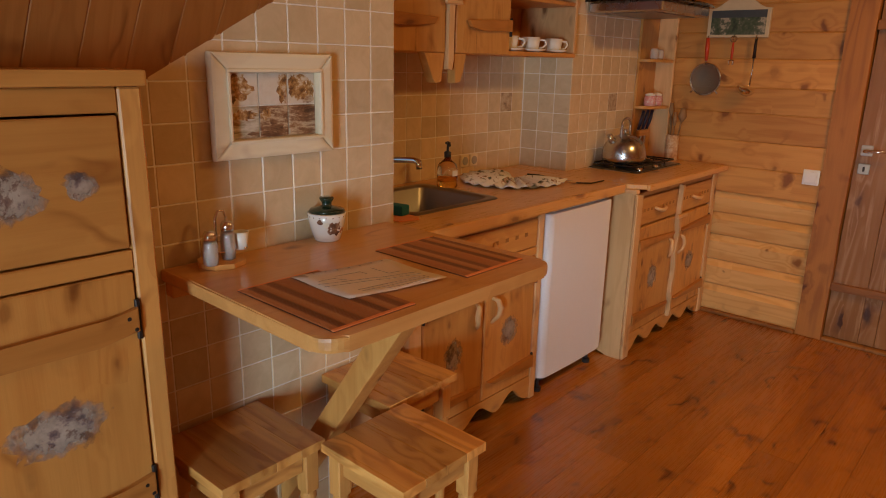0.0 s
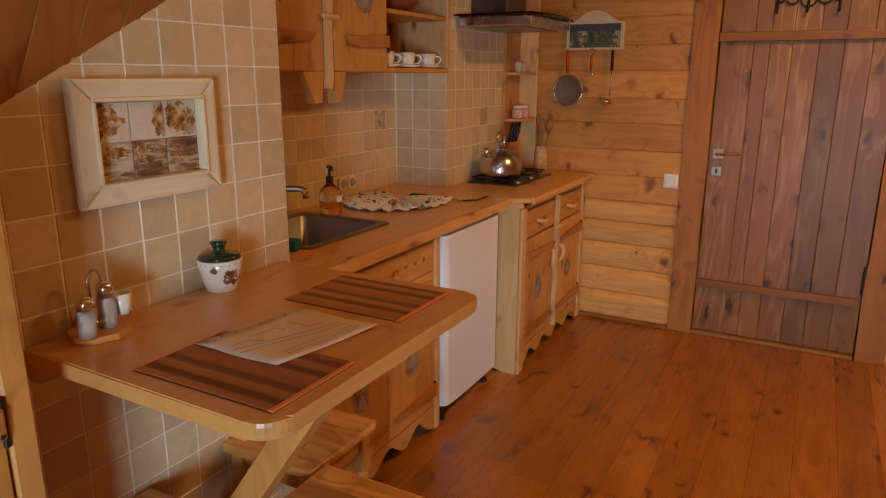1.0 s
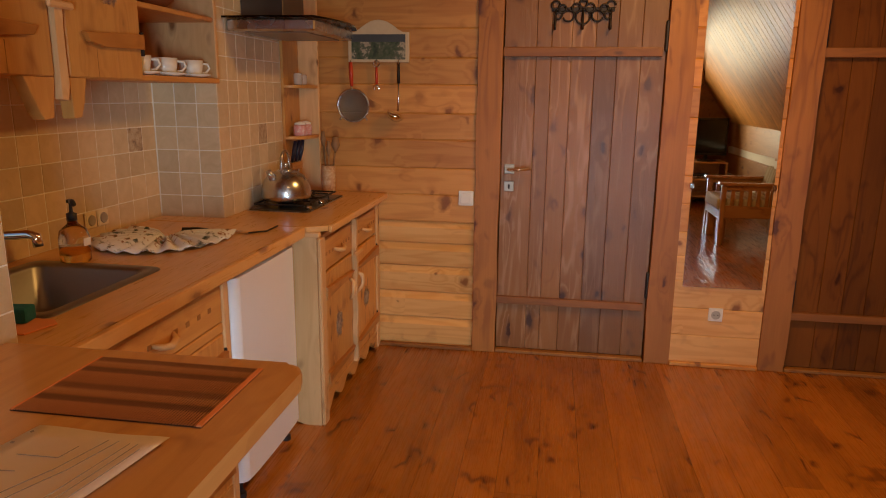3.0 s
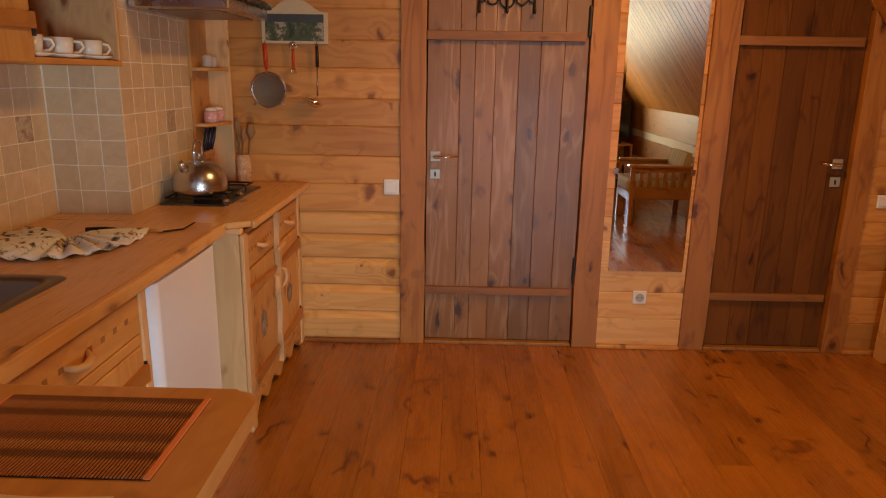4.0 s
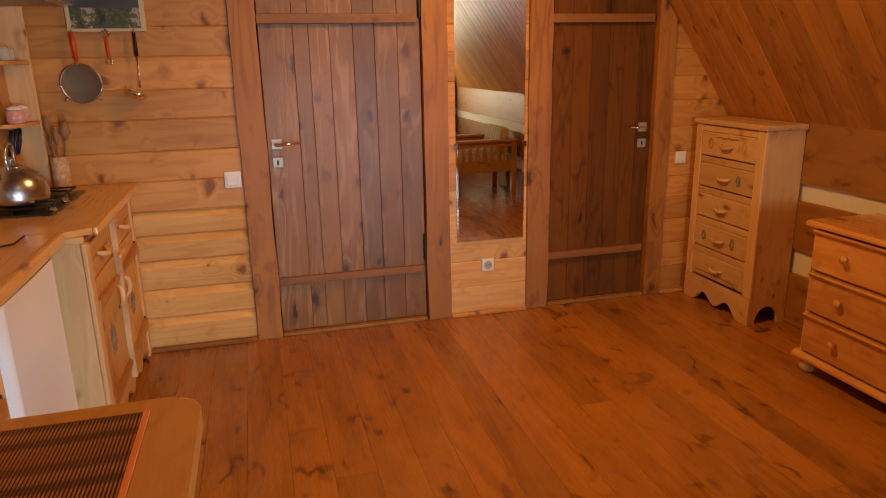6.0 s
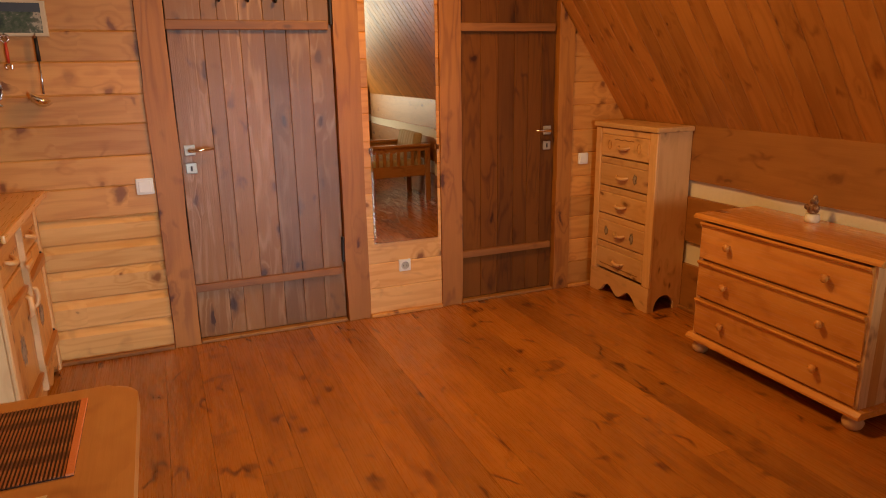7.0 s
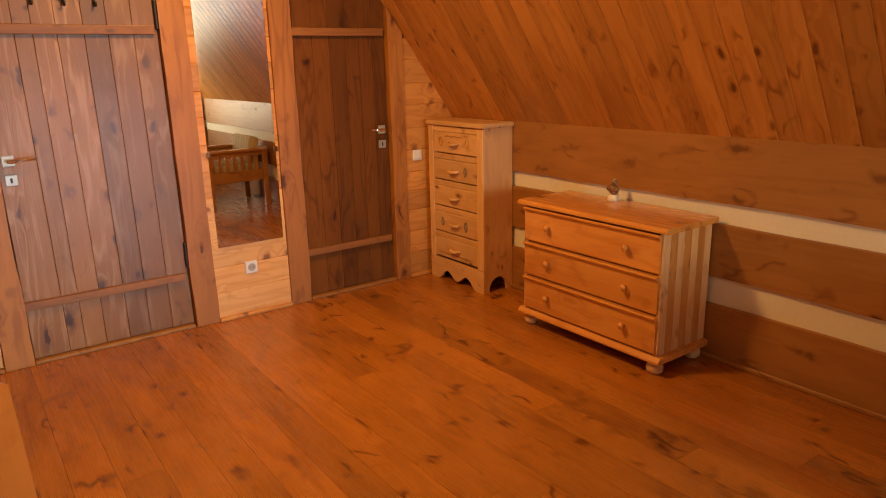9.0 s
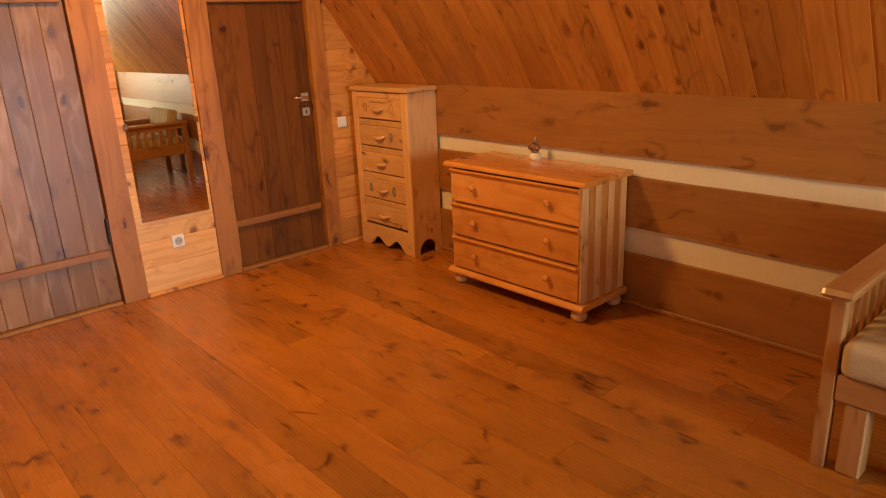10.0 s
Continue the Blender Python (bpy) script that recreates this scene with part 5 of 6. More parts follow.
# sink
sn = thing("sink", (-1.64, 2.26, 0.895), "rectangular brushed steel inset sink", "sink")
bm = bmesh.new()
rings = []
for (x0, x1, y0, y1, z) in ((-1.870, -1.420, 2.010, 2.520, 0.8955), (-1.866, -1.424, 2.014, 2.516, 0.900), (-1.835, -1.455, 2.045, 2.485, 0.899), (-1.828, -1.462, 2.052, 2.478, 0.888), (-1.815, -1.475, 2.065, 2.465, 0.765), (-1.785, -1.505, 2.095, 2.435, 0.748)):
    rad = 0.035
    pts = []
    for cx, cy, a0 in ((x1 - rad, y1 - rad, 0), (x0 + rad, y1 - rad, 90), (x0 + rad, y0 + rad, 180), (x1 - rad, y0 + rad, 270)):
        pts += [bm.verts.new((cx + rad * math.cos(radians(a0 + k * 22.5)), cy + rad * math.sin(radians(a0 + k * 22.5)), z)) for k in range(5)]
    rings.append(pts)
for a, b in zip(rings, rings[1:]):
    for i in range(len(a)):
        bm.faces.new((a[i], a[(i + 1) % len(a)], b[(i + 1) % len(a)], b[i]))
bm.faces.new(rings[-1])
part("basin", bm, sink_steel, sn, "", True)
part("drain", lathe([(0.0, 0), (0.036, 0), (0.034, 0.004), (0.02, 0.002), (0.0, 0.002)], (-1.645, 2.265, 0.7485), 18), chrome, sn)
fc = thing("kitchen_tap", (-1.885, 2.10, 0.895), "chrome kitchen mixer tap", "tap")
part("tap_body", lathe([(0.028, 0), (0.026, 0.012), (0.021, 0.02), (0.021, 0.10), (0.017, 0.115), (0.0, 0.12)], (-1.890, 2.10, 0.895), 16), chrome, fc, "", True)
part("spout", tube([(-1.890, 2.10, 0.985), (-1.82, 2.115, 1.035), (-1.70, 2.138, 1.060), (-1.575, 2.162, 1.068), (-1.558, 2.166, 1.063), (-1.555, 2.167, 1.036)], [0.013, 0.013, 0.012, 0.012, 0.013, 0.013], 10), chrome, fc, "", True)
sp = solid("sponge", box((-1.530, 1.950, 0.8965), (-1.440, 2.000, 0.934), 0.008, 2, Matrix.Rotation(radians(12), 4, "Z")), teal_sponge, "dark teal dish sponge on orange cloth", "sponge")
sp.location.z += 0.003
cl = solid("dish_cloth", prism([(-1.58, 1.90), (-1.395, 1.905), (-1.375, 1.985), (-1.400, 2.008), (-1.58, 2.006)], "Z", 0.8955, 0.8993, 0.0012), orange_cloth, "folded orange dish cloth by the sink", "cloth")

# soap dispenser
sx, sy = -1.745, 2.545
so = thing("soap_dispenser", (sx, sy, 0.895), "clear pump bottle of amber dish soap", "soap dispenser")
part("bottle", lathe([(0.0, 0), (0.042, 0.0), (0.047, 0.006), (0.046, 0.080), (0.040, 0.104), (0.016, 0.125), (0.014, 0.138), (0.0, 0.138)], (sx, sy, 0.8952), 20), clear_glass, so, "", True)
part("liquid", lathe([(0.0, 0.003), (0.041, 0.003), (0.0445, 0.008), (0.0440, 0.052), (0.0, 0.052)], (sx, sy, 0.8952), 18), soap_liquid, so, "amber liquid soap", True)
part("label", box((sx + 0.0462, sy - 0.018, 0.950), (sx + 0.0475, sy + 0.016, 0.975), 0.0005), white_plastic, so, "small white printed label")
part("pump", lathe([(0.016, 0.0), (0.016, 0.022), (0.006, 0.026), (0.005, 0.055), (0.012, 0.057), (0.012, 0.066), (0.0, 0.068)], (sx, sy, 1.030), 14), black_plastic, so, "black pump", True)
part("nozzle", tube([(sx, sy, 1.092), (sx + 0.025, sy - 0.022, 1.094), (sx + 0.038, sy - 0.034, 1.087)], 0.008, 7), black_plastic, so, "", True)

# double socket on the tiles
ds = thing("double_socket", (RECESS_X, 2.92, 0.955), "beige double power socket on tiles", "power socket")
for y in (2.885, 2.955):
    part("plate", box((RECESS_X, y - 0.031, 0.929), (RECESS_X + 0.011, y + 0.031, 0.991), 0.004), cream_paint, ds)
    part("socket_well", lathe([(0.0, 0), (0.021, 0), (0.019, 0.004), (0.0, 0.002)], (RECESS_X + 0.011, y, 0.96), 16, Matrix.Rotation(radians(90), 4, "Y")), brass, ds)

# pleated tea towel
tw = bmesh.new()
ax, ay = -1.655, 2.925
rows_ = []
n = 84
for j in range(7):
    row = []
    f = j / 6
    for i in range(n + 1):
        a = radians(-205 + 235 * i / n)
        rr_ = 0.015 + 0.262 * f * (1 + 0.022 * math.cos(i * 2 * math.pi / 6.0))
        z = 0.8975 + 0.003 + (0.014 + 0.022 * (1 - f)) * f ** 0.35 * (0.5 + 0.5 * math.cos(i * 2 * math.pi / 6.0)) + 0.006 * (1 - f)
        row.append(tw.verts.new((ax + rr_ * math.cos(a) * 0.86, ay + rr_ * math.sin(a), z)))
    rows_.append(row)
for a, b in zip(rows_, rows_[1:]):
    for i in range(n):
        tw.faces.new((a[i], a[i + 1], b[i + 1], b[i]))
ext = bmesh.ops.extrude_face_region(tw, geom=tw.faces[:])
for v in ext["geom"]:
    if isinstance(v, bmesh.types.BMVert):
        v.co.z -= 0.0024
solid("tea_towel", tw, towel_print, "printed tea towel pleated into a fan on worktop", "tea towel", smooth=True)

bd = thing("cutting_board", (-1.47, 3.20, 0.895), "thin wooden cutting board with dark rim", "cutting board")
part("board", prism([(-1.61, 3.08), (-1.40, 3.075), (-1.345, 3.12), (-1.345, 3.232), (-1.61, 3.232)], "Z", 0.8955, 0.9035, 0.002), worktop_wood, bd)
part("rim", tube([(-1.40, 3.075, 0.8995), (-1.345, 3.12, 0.8995), (-1.345, 3.232, 0.8995)], 0.0035, 6), iron, bd, "dark rim")
kn = thing("paring_knife", (-1.55, 3.06, 0.9), "knife with dark handle beside towel", "knife")
part("handle", tube([(-1.66, 3.045, 0.925), (-1.60, 3.055, 0.924), (-1.56, 3.06, 0.922)], [0.007, 0.010, 0.008], 8), iron, kn, "", True)
part("blade", prism([(-1.56, 3.052), (-1.45, 3.066), (-1.42, 3.074), (-1.56, 3.070)], "Z", 0.9215, 0.923), steel, kn)
kn.location.z -= 0.017

# hob
hb2 = thing("gas_hob", (-1.475, 3.84, 0.897), "black two-burner gas hob with iron grates", "hob")
part("hob_plate", box((-1.622, 3.565, 0.8975), (-1.335, 4.095, 0.906), 0.004), plain("hob_steel", (0.10, 0.09, 0.08), 0.28, 0.8, 0.08, 60), hb2)
part("steel_rim", box((-1.628, 3.559, 0.8973), (-1.329, 4.101, 0.900), 0.001), steel, hb2)
for by in (3.70, 3.955):
    part("burner", lathe([(0.0, 0), (0.040, 0.0), (0.042, 0.008), (0.030, 0.012), (0.030, 0.018), (0.0, 0.020)], (-1.485, by, 0.906), 18), iron, hb2, "", True)
    gr = bmesh.new()
    for dx, dy in ((1, 0), (-1, 0), (0, 1), (0, -1)):
        add_tube(gr, [(-1.485 + dx * 0.118, by + dy * 0.112, 0.906), (-1.485 + dx * 0.115, by + dy * 0.109, 0.930), (-1.485 + dx * 0.03, by + dy * 0.03, 0.932)], 0.0045, 6)
    for sx_ in (-1, 1):
        add_tube(gr, [(-1.603, by + sx_ * 0.112, 0.926), (-1.367, by + sx_ * 0.112, 0.926)], 0.0045, 6)
        add_tube(gr, [(-1.485 + sx_ * 0.118, by - 0.112, 0.926), (-1.485 + sx_ * 0.118, by + 0.112, 0.926)], 0.0045, 6)
    part("grate", gr, iron, hb2)
for ky in (3.62, 3.80):
    part("knob", lathe([(0.016, 0), (0.015, 0.014), (0.0, 0.016)], (-1.352, ky, 0.906), 12), chrome, hb2, "", True)

# kettle
kx, ky = -1.490, 3.700
kt = thing("kettle", (kx, ky, 0.934), "polished steel whistling kettle on hob", "kettle")
part("kettle_body", lathe([(0.0, 0), (0.106, 0.0), (0.116, 0.008), (0.118, 0.026), (0.116, 0.056), (0.106, 0.088), (0.086, 0.116), (0.058, 0.134), (0.038, 0.139), (0.0, 0.140)], (kx, ky, 0.9345), 36), steel, kt, "", True)
part("lid", lathe([(0.040, 0), (0.036, 0.008), (0.010, 0.014), (0.008, 0.022), (0.014, 0.028), (0.012, 0.038), (0.0, 0.040)], (kx, ky, 1.0705), 22), steel, kt, "", True)
part("spout", tube([(kx - 0.03, ky - 0.066, 1.035), (kx - 0.04, ky - 0.088, 1.062), (kx - 0.044, ky - 0.098, 1.080)], [0.024, 0.016, 0.013], 12), steel, kt, "", True)
hpts = [(kx, ky - 0.048, 1.055), (kx, ky - 0.048, 1.105)] + [(kx, ky + 0.048 * math.cos(a), 1.125 + 0.040 * math.sin(a)) for a in np.linspace(3.1, 0.05, 9)] + [(kx, ky + 0.048, 1.105), (kx, ky + 0.048, 1.055)]
part("handle", tube(hpts, 0.0075, 10), steel, kt, "", True)

# cooker hood
hd = thing("cooker_hood", (-1.45, 3.75, 1.69), "steel cooker hood with smoked glass canopy", "cooker hood")
HB = BOX_X + 0.002
part("hood_body", box((HB, 3.470, 1.690), (-1.245, 4.030, 1.738), 0.006), steel, hd)
part("filter", box((HB + 0.06, 3.52, 1.686), (-1.30, 3.98, 1.690), 0.001), plain("filter_mesh", (0.32, 0.31, 0.29), 0.4, 0.9, 0.2, 150, 0.6), hd, "grey grease filter")
can = [(HB, 3.43)] + [(-1.235 + 0.055 * math.sin(math.pi * i / 10), 3.43 + 0.64 * i / 10) for i in range(11)] + [(HB, 4.07)]
part("glass_canopy", prism(can, "Z", 1.7395, 1.7475), smoked_glass, hd, "smoked glass canopy")
part("chimney", box((HB, 3.62, 1.748), (-1.44, 3.88, 2.44), 0.003), plain("hood_chimney", (0.10, 0.075, 0.055), 0.35, 0.6, 0.08, 60), hd, "dark chimney cover")

# ---- wall cabinet over the sink ----
UX = -1.600
uc = thing("wall_cabinet", (-1.77, 2.58, 1.47), "carved pine wall cabinet with open cup shelf", "wall cabinet")
part("back_panel", box((RECESS_X + 0.001, 1.85, 1.47), (RECESS_X + 0.012, 3.31, 2.15), 0), pine["Z"], uc)
part("bottom", box((RECESS_X + 0.013, 1.85, 1.468), (UX, 3.312, 1.488), 0.003), pine["Y"], uc)
part("top", box((RECESS_X + 0.013, 1.85, 2.13), (UX, 3.312, 2.15), 0.003), pine["Y"], uc)
part("side_panel", box((RECESS_X + 0.013, 3.292, 1.489), (UX, 3.312, 2.129), 0.003), pale["Z"], uc)
part("partition", box((RECESS_X + 0.013, 2.735, 1.489), (UX, 2.755, 2.129), 0.002), pine["Z"], uc)
part("side_panel", box((RECESS_X + 0.013, 1.85, 1.489), (UX, 1.87, 2.129), 0.002), pine["Z"], uc)
part("shelf", box((RECESS_X + 0.013, 2.756, 1.705), (UX - 0.004, 3.291, 1.723), 0.003), pine["Y"], uc)
for y0, y1, hl, seed in ((1.90, 2.330, True, 61), (2.390, 2.742, False, 62)):
    d = part("door", box((UX + 0.001, y0, 1.470), (UX + 0.021, y1, 2.14), 0.004), pine["Z"], uc)
    a, b, k = (y0, y1, 1) if hl else (y1, y0, -1)
    part("strap", prism([(a + k * 0.006, 1.565), (a + k * 0.20, 1.560), (b - k * 0.08, 1.572), (b - k * 0.06, 1.598), (a + k * 0.10, 1.608), (a + k * 0.006, 1.612)], "X", UX + 0.021, UX + 0.040, 0.004), strap_wood, d, "carved wooden hinge strap")
    part("hinge", box((UX + 0.019, a - 0.005, 1.545), (UX + 0.030, a + 0.006, 1.620), 0.002), iron, d, "dark iron hinge")
    decal_x(d, UX + 0.0212, (y0 + y1) / 2 - k * 0.02, 1.740, 0.060, 0.058, seed)
    part("groove", box((UX + 0.0205, (y0 + y1) / 2 + k * 0.05, 1.475), (UX + 0.0215, (y0 + y1) / 2 + k * 0.05 + 0.002, 1.555), 0), knee_wood, d)
    if not hl:
        part("corbel", prism([(2.385, 1.469), (2.460, 1.469), (2.440, 1.400), (2.425, 1.358), (2.392, 1.356)], "X", UX - 0.02, UX + 0.020, 0.004), pine["Z"], uc, "carved bracket")
    else:
        part("corbel", prism([(2.215, 1.469), (2.328, 1.469), (2.312, 1.360), (2.278, 1.356), (2.262, 1.375)], "X", UX - 0.02, UX + 0.020, 0.004), pine["Z"], uc, "carved bracket")
part("centre_post", prism([(2.336, 1.41), (2.362, 1.405), (2.372, 1.45), (2.368, 1.60), (2.378, 1.75), (2.374, 2.14), (2.342, 2.14), (2.345, 1.75), (2.338, 1.6)], "X", UX + 0.001, UX + 0.032, 0.004), pale["Z"], uc, "uneven centre post")
part("latch", box((UX + 0.032, 2.305, 1.648), (UX + 0.046, 2.405, 1.668), 0.005), pale["Y"], uc, "wooden turn latch")


def cup_set(x, y, z, turn):
    c = thing("cup_and_saucer", (0, 0, 0), "white coffee cup on saucer on open shelf", "cup", "cups on the open shelf")
    part("saucer", lathe([(0.0, 0), (0.042, 0.0), (0.078, 0.012), (0.076, 0.014), (0.042, 0.004), (0.0, 0.004)], (0, 0, 0), 24), porcelain, c, "", True)
    cup = part("cup", lathe([(0.0, 0), (0.030, 0.0), (0.041, 0.012), (0.047, 0.062), (0.044, 0.062), (0.038, 0.012), (0.0, 0.004)], (0, 0, 0.0045), 24), porcelain, c, "", True)
    part("cup_handle", tube([(0, 0.043, 0.056), (0, 0.069, 0.054), (0, 0.075, 0.038), (0, 0.062, 0.022), (0, 0.041, 0.018)], 0.005, 7), porcelain, cup, "", True)
    c.matrix_basis = pose(x, y, z, 0, 0, turn)
    return c


cup0 = cup_set(-1.665, 3.015, 1.488, -48)
copy_thing(cup0, pose(-1.665, 3.205, 1.488, 0, 0, -38))
copy_thing(cup0, pose(-1.665, 2.845, 1.488, 0, 0, -44))
bowl = thing("clay_bowl", (-1.74, 3.04, 1.723), "brown clay bowl on upper shelf", "bowl")
part("bowl_body", lathe([(0.0, 0), (0.06, 0.0), (0.115, 0.05), (0.125, 0.10), (0.118, 0.10), (0.10, 0.05), (0.0, 0.012)], (-1.745, 3.04, 1.7232), 28), plain("clay", (0.24, 0.075, 0.025), 0.5, 0, 0.12, 60), bowl, "", True)

# ---- corner shelf by the stove ----
ns = thing("corner_shelf", (-1.58, 4.16, 0.897), "narrow pine corner shelf with rounded boards", "shelf")
SX = BOX_X + 0.002
part("back_panel", box((SX, 4.045, 0.8985), (SX + 0.016, 4.262, 2.0), 0.002), pine["Z"], ns)
part("side_panel", box((SX, 4.263, 0.8985), (-1.512, 4.283, 2.0), 0.004), pale["Z"], ns)
for z in (1.212, 1.475, 1.74):
    o = [(SX + 0.017, 4.262)] + [(SX + 0.017 + 0.105 * math.cos(a) ** 0.6 if math.cos(a) > 0 else SX + 0.017, 4.262 - 0.222 * math.sin(a)) for a in np.linspace(0, 1.5, 9)] + [(SX + 0.017, 4.040)]
    part("shelf", prism(o, "Z", z - 0.016, z, 0.003), pine["Y"], ns)


def shelf_jar(x, y, z, r_, h, m, label, name="jar"):
    j = thing(name, (x, y, z), label, name.replace("_", " "))
    part("jar_body", lathe([(0.0, 0), (r_ * 0.85, 0.0), (r_, h * 0.15), (r_, h * 0.8), (r_ * 0.85, h), (r_ * 0.75, h), (r_ * 0.8, 0.01), (0.0, 0.008)], (x, y, z + 0.0004), 18), m, j, "", True)
    return j


for y in (4.115, 4.200):
    j = shelf_jar(-1.568, y, 1.212, 0.034, 0.058, pink_print, "pink and white patterned jar on corner shelf")
    part("lid", lathe([(0.030, 0), (0.031, 0.008), (0.012, 0.016), (0.0, 0.018)], (-1.568, y, 1.271), 16), porcelain, j, "", True)
for y, h in ((4.12, 0.06), (4.19, 0.055)):
    shelf_jar(-1.572, y, 1.475, 0.024, h, thin_glass, "small clear glass on corner shelf", "drinking_glass")
for i, y in enumerate((4.075, 4.130, 4.185)):
    k = thing("kitchen_knife", (-1.61, y, 1.10), "kitchen knife with dark handle in shelf rack", "knife", "knives by the stove")
    part("handle", tube([(-1.600, y - 0.012, 1.075), (-1.592, y + 0.004, 1.13), (-1.586, y + 0.014, 1.185)], [0.008, 0.011, 0.009], 8), plain("navy_handle", (0.012, 0.014, 0.035), 0.3), k, "", True)
    part("blade", box((-1.606, y - 0.028, 0.985), (-1.604, y - 0.006, 1.078), 0), steel, k)
kr = solid("knife_rack", box((SX + 0.0165, 4.075, 1.035), (SX + 0.045, 4.205, 1.070), 0.003), pine["Y"], "small wooden knife rack", "knife rack")
kr["label"] = "small wooden knife rack on corner shelf back"

uj = thing("utensil_jar", (-1.452, 4.222, 0.897), "patterned jar with wooden spoons by log wall", "utensil jar")
part("jar_body", lathe([(0.0, 0), (0.036, 0.0), (0.037, 0.004), (0.037, 0.150), (0.033, 0.150), (0.032, 0.008), (0.0, 0.008)], (-1.452, 4.222, 0.8974), 20), cane_print, uj, "", True)
spoon_wood = wood("spoon_wood", (0.34, 0.19, 0.08), (0.20, 0.10, 0.04), "Z", 0.6, 0.1, 5, 0.1)
for dx, dy, h, wd in ((-0.010, 0.0, 0.33, 0.016), (0.014, 0.008, 0.30, 0.026), (0.002, -0.012, 0.28, 0.013)):
    p0 = Vector((-1.452 + dx * 0.6, 4.222 + dy, 0.91))
    p1 = Vector((-1.452 + dx * 2.6, 4.225 + dy, 0.897 + h - 0.07))
    sp_ = tube([p0, p1], 0.005, 7)
    add_tube(sp_, [p1 - Vector((0, 0, 0.005)), p1 + Vector((dx * 0.2, 0, 0.03)), p1 + Vector((dx * 0.3, 0, 0.075))], [0.006, wd, wd * 0.6], 8)
    part("wooden_spoon", sp_, spoon_wood, uj, "", True)

# ---- wall, floor and tile pieces ----


def shared(mesh_name, bm, material):
    me = bpy.data.meshes.new(mesh_name)
    bmesh.ops.recalc_face_normals(bm, faces=bm.faces)
    bm.to_mesh(me)
    bm.free()
    me.materials.append(material)
    return me


def piece(name, me, parent, m):
    ob = new(name, me)
    ob.parent = parent
    ob.matrix_basis = m
    return ob


# knee wall boards with waney edges
rnd = random.Random(5)
for z0, z1, thick in ((0.0, 0.276, 0.022), (0.418, 0.682, 0.026), (0.783, 1.105, 0.022)):
    n = 70
    ys = [SOUTH_Y + (4.32 - SOUTH_Y) * i / n for i in range(n + 1)]
    ph = rnd.uniform(0, 6)
    lo = [(y, z0 + (0.0 if z0 == 0 else 0.010 * noise.noise((y * 1.3 + ph, z0, 3)) + 0.003 * noise.noise((y * 7, z0, 1)))) for y in ys]
    hi = [(y, z1 + (0.0 if z1 > 1 else 0.012 * noise.noise((y * 1.1 + ph, z1, 8)) + 0.003 * noise.noise((y * 6, z1, 4)))) for y in ys]
    part("board", prism(lo + hi[::-1], "X", KNEE_X, 2.236, 0.004), knee_wood, wall_east)
solid("baseboard", box((KNEE_X - 0.016, SOUTH_Y, 0.0), (KNEE_X - 0.001, 4.28, 0.022), 0.004), knee_wood, "thin brown skirting strip along knee wall", "baseboard", kind="structure")
for i, (x0, x1) in enumerate(((-1.185, -0.648), (0.446, 0.905), (1.808, 2.205))):
    solid("baseboard_%d" % (i + 1), box((x0, 4.272, 0.0), (x1, 4.2975, 0.022), 0.004), stain_trim_x if i == 0 else log_wood, "thin wooden skirting strip under log wall", "baseboard", kind="structure")

# logs of the door wall
courses = [0.0, 0.171, 0.324, 0.477, 0.611, 0.742, 0.892, 1.039, 1.194, 1.334, 1.486, 1.625, 1.775, 1.925, 2.075, 2.225, 2.45]
for x0, x1 in ((BOX_X - 0.004, -0.647), (0.444, 0.907), (1.807, 2.232)):
    for a, b in zip(courses, courses[1:]):
        if x0 > 1 and a > 1.6:
            continue
        if b < 0.75 and x0 < -1:
            prof = [(4.344, a), (4.328, a), (4.312, a + 0.012), (4.300, b - 0.036), (4.328, b), (4.344, b)]
        else:
            prof = [(4.344, a), (4.3045, a), (4.300, a + 0.006), (4.300, b - 0.005), (4.3045, b), (4.344, b)]
        # courses below 0.75 m get the wood with daylight put into its colour
        me = shared("log", prism(prof, "X", 0.0, x1 - x0), daylit_log_wood if b < 0.75 and x0 < 1 else log_wood)
        piece("log", me, wall_north, pose(x0, 0, 0))

# brown boards of the end wall seen in the mirror
for k in range(13):
    me = shared("end_board", box((0, 0, 0.001), (1.09, 0.02, 0.179), 0.005), knee_wood)
    piece("board", me, wall_south, pose(1.305, SOUTH_Y, 0.18 * k))

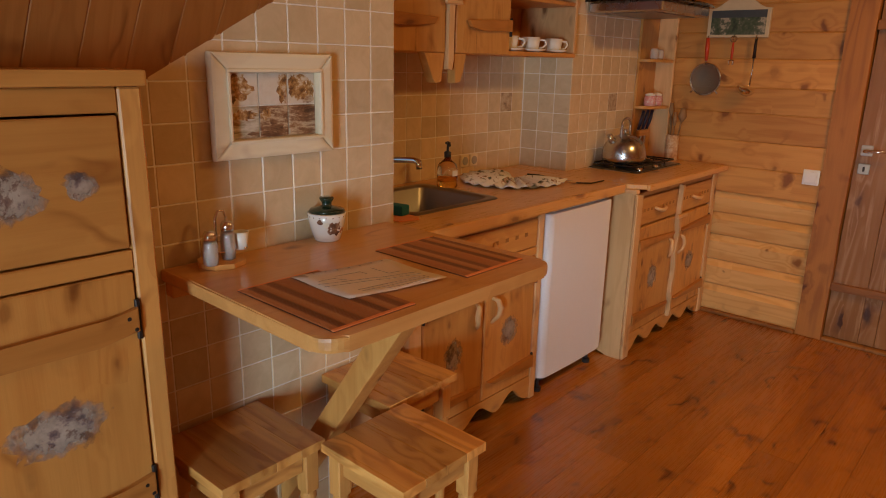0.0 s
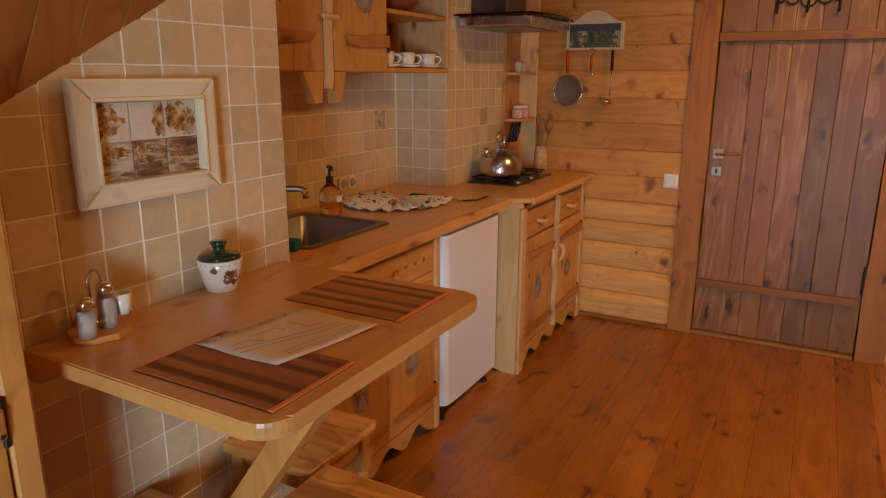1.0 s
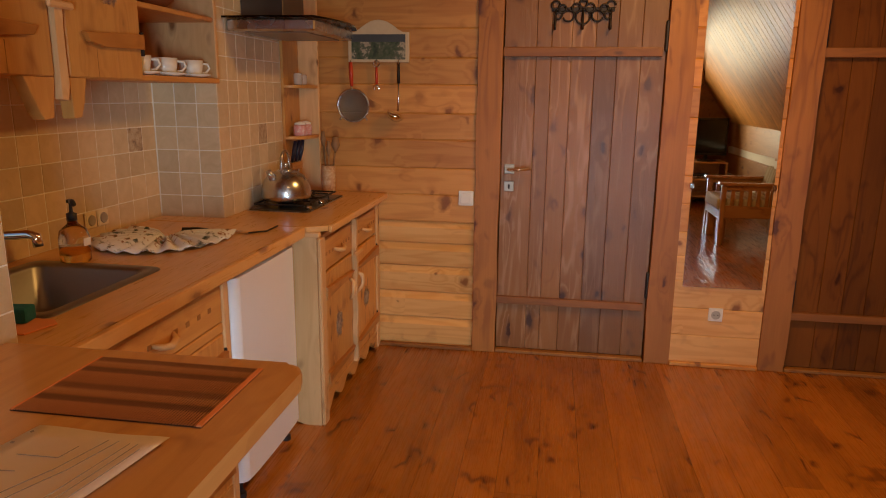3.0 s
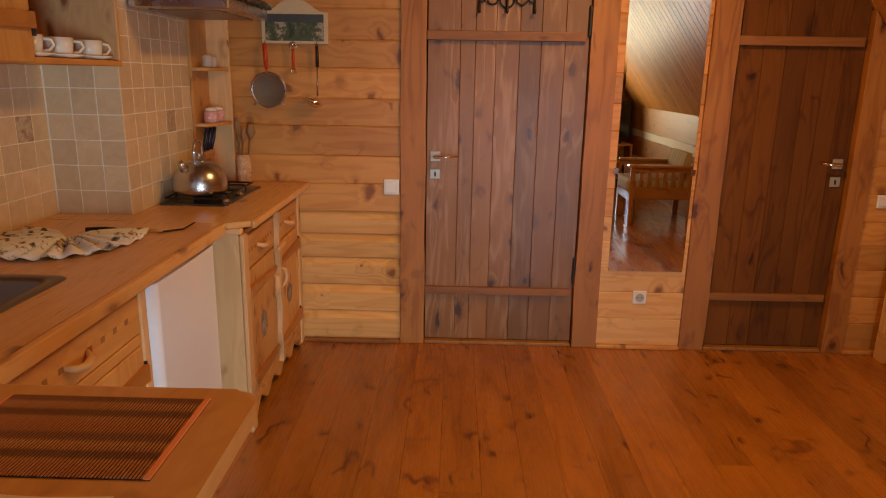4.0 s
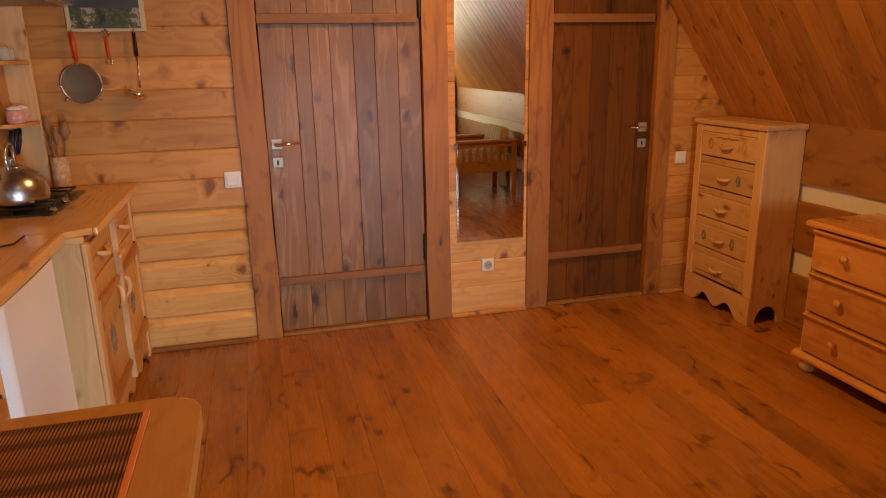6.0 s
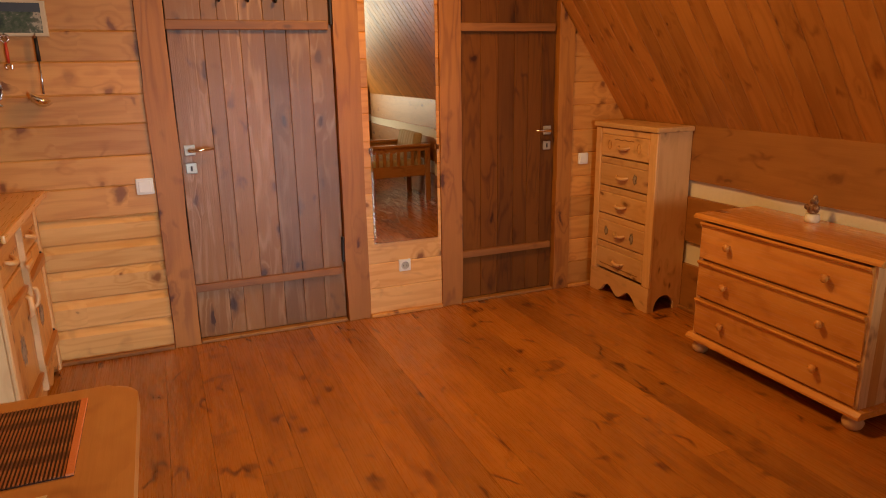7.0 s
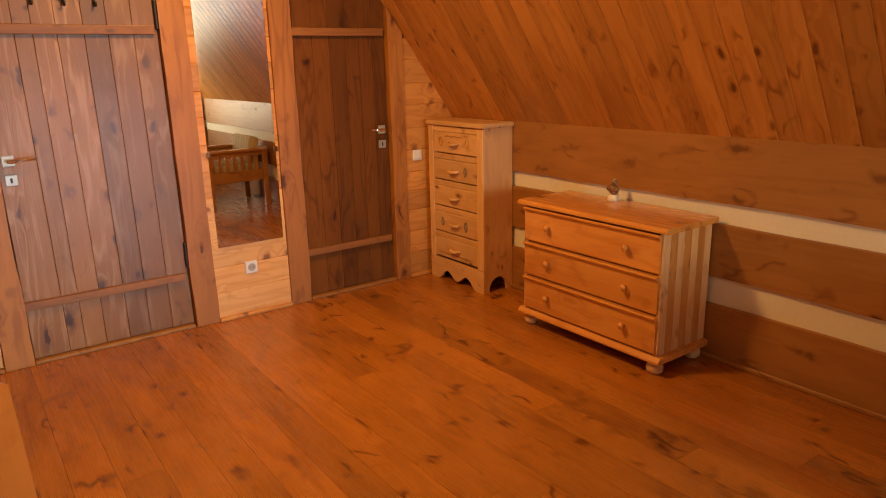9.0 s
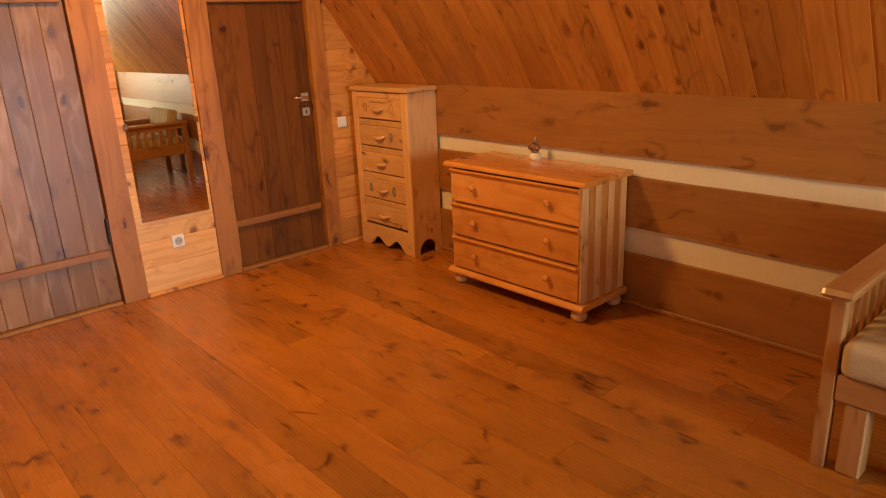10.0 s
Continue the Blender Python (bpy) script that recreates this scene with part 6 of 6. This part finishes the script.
# wall tiles
P, G = 0.0985, 0.0036
tile_me = shared("tile", box((-0.006, G / 2, G / 2), (0.0, P - G / 2, P - G / 2), 0.0016), tile_mat)
paint_me = shared("painted_tile", box((-0.006, G / 2, G / 2), (0.0, P - G / 2, P - G / 2), 0.0016), blotch("painted_tile_print", [(0.3, (0.16, 0.09, 0.05)), (0.48, (0.46, 0.32, 0.18)), (0.6, (0.58, 0.46, 0.30)), (0.7, (0.30, 0.17, 0.09))], 30, 0.35))
for i in range(10):
    for j in range(22):
        y, z = 1.821 - P * (i + 1), 1.3155 + P * (j - 13) - 0.035
        if z > -0.02:
            piece("tile", tile_me, wall_west, pose(TILE_X, y, z))
for i in range(16):
    for j in range(8):
        z = 0.9155 + P * (j - 0.22)
        special = i == 1 and j == 3
        piece("tile", paint_me if special else tile_me, wall_recess, pose(RECESS_X, 3.366 - P * (i + 1), z))
side_me = shared("tile", box((G / 2, -0.0, G / 2), (P - G / 2, 0.006, P - G / 2), 0.0016), tile_mat)
for i in range(3):
    for j in range(8):
        piece("tile", side_me, wall_duct, pose(BOX_X - P * (i + 1), 3.360, 0.9155 + P * (j - 0.22)))
for i in range(10):
    for j in range(12):
        z = 0.9155 + P * (j - 0.22)
        special = i == 4 and j == 3
        if 3.360 + P * (i + 1) < 4.36:
            piece("tile", paint_me if special else tile_me, wall_duct, pose(BOX_X, 3.360 + P * i, z))

# floor boards
floor = thing("floor", (0, 1, -0.022), "glossy orange-brown varnished pine board floor", "floor", kind="structure")
x, k = -1.95, 0
rnd = random.Random(11)
while x < 2.24:
    w = rnd.choice((0.148, 0.155, 0.160))
    cuts = [SOUTH_Y, rnd.uniform(-1.5, 0.5), rnd.uniform(1.2, 3.2), 4.345]
    for a, b in zip(cuts, cuts[1:]):
        bmf = box((0.0005, 0.0005, -0.021), (min(w, 2.235 - x) - 0.0005, b - a - 0.0005, 0.0), 0.0)
        me = shared("floorboard", bmf, floor_wood)
        ob = new("floorboard", me)
        ob.parent = floor
        ob.matrix_parent_inverse = Matrix.Translation((0, -1, 0.022))
        ob.matrix_basis = pose(x, a, 0)
    x += w
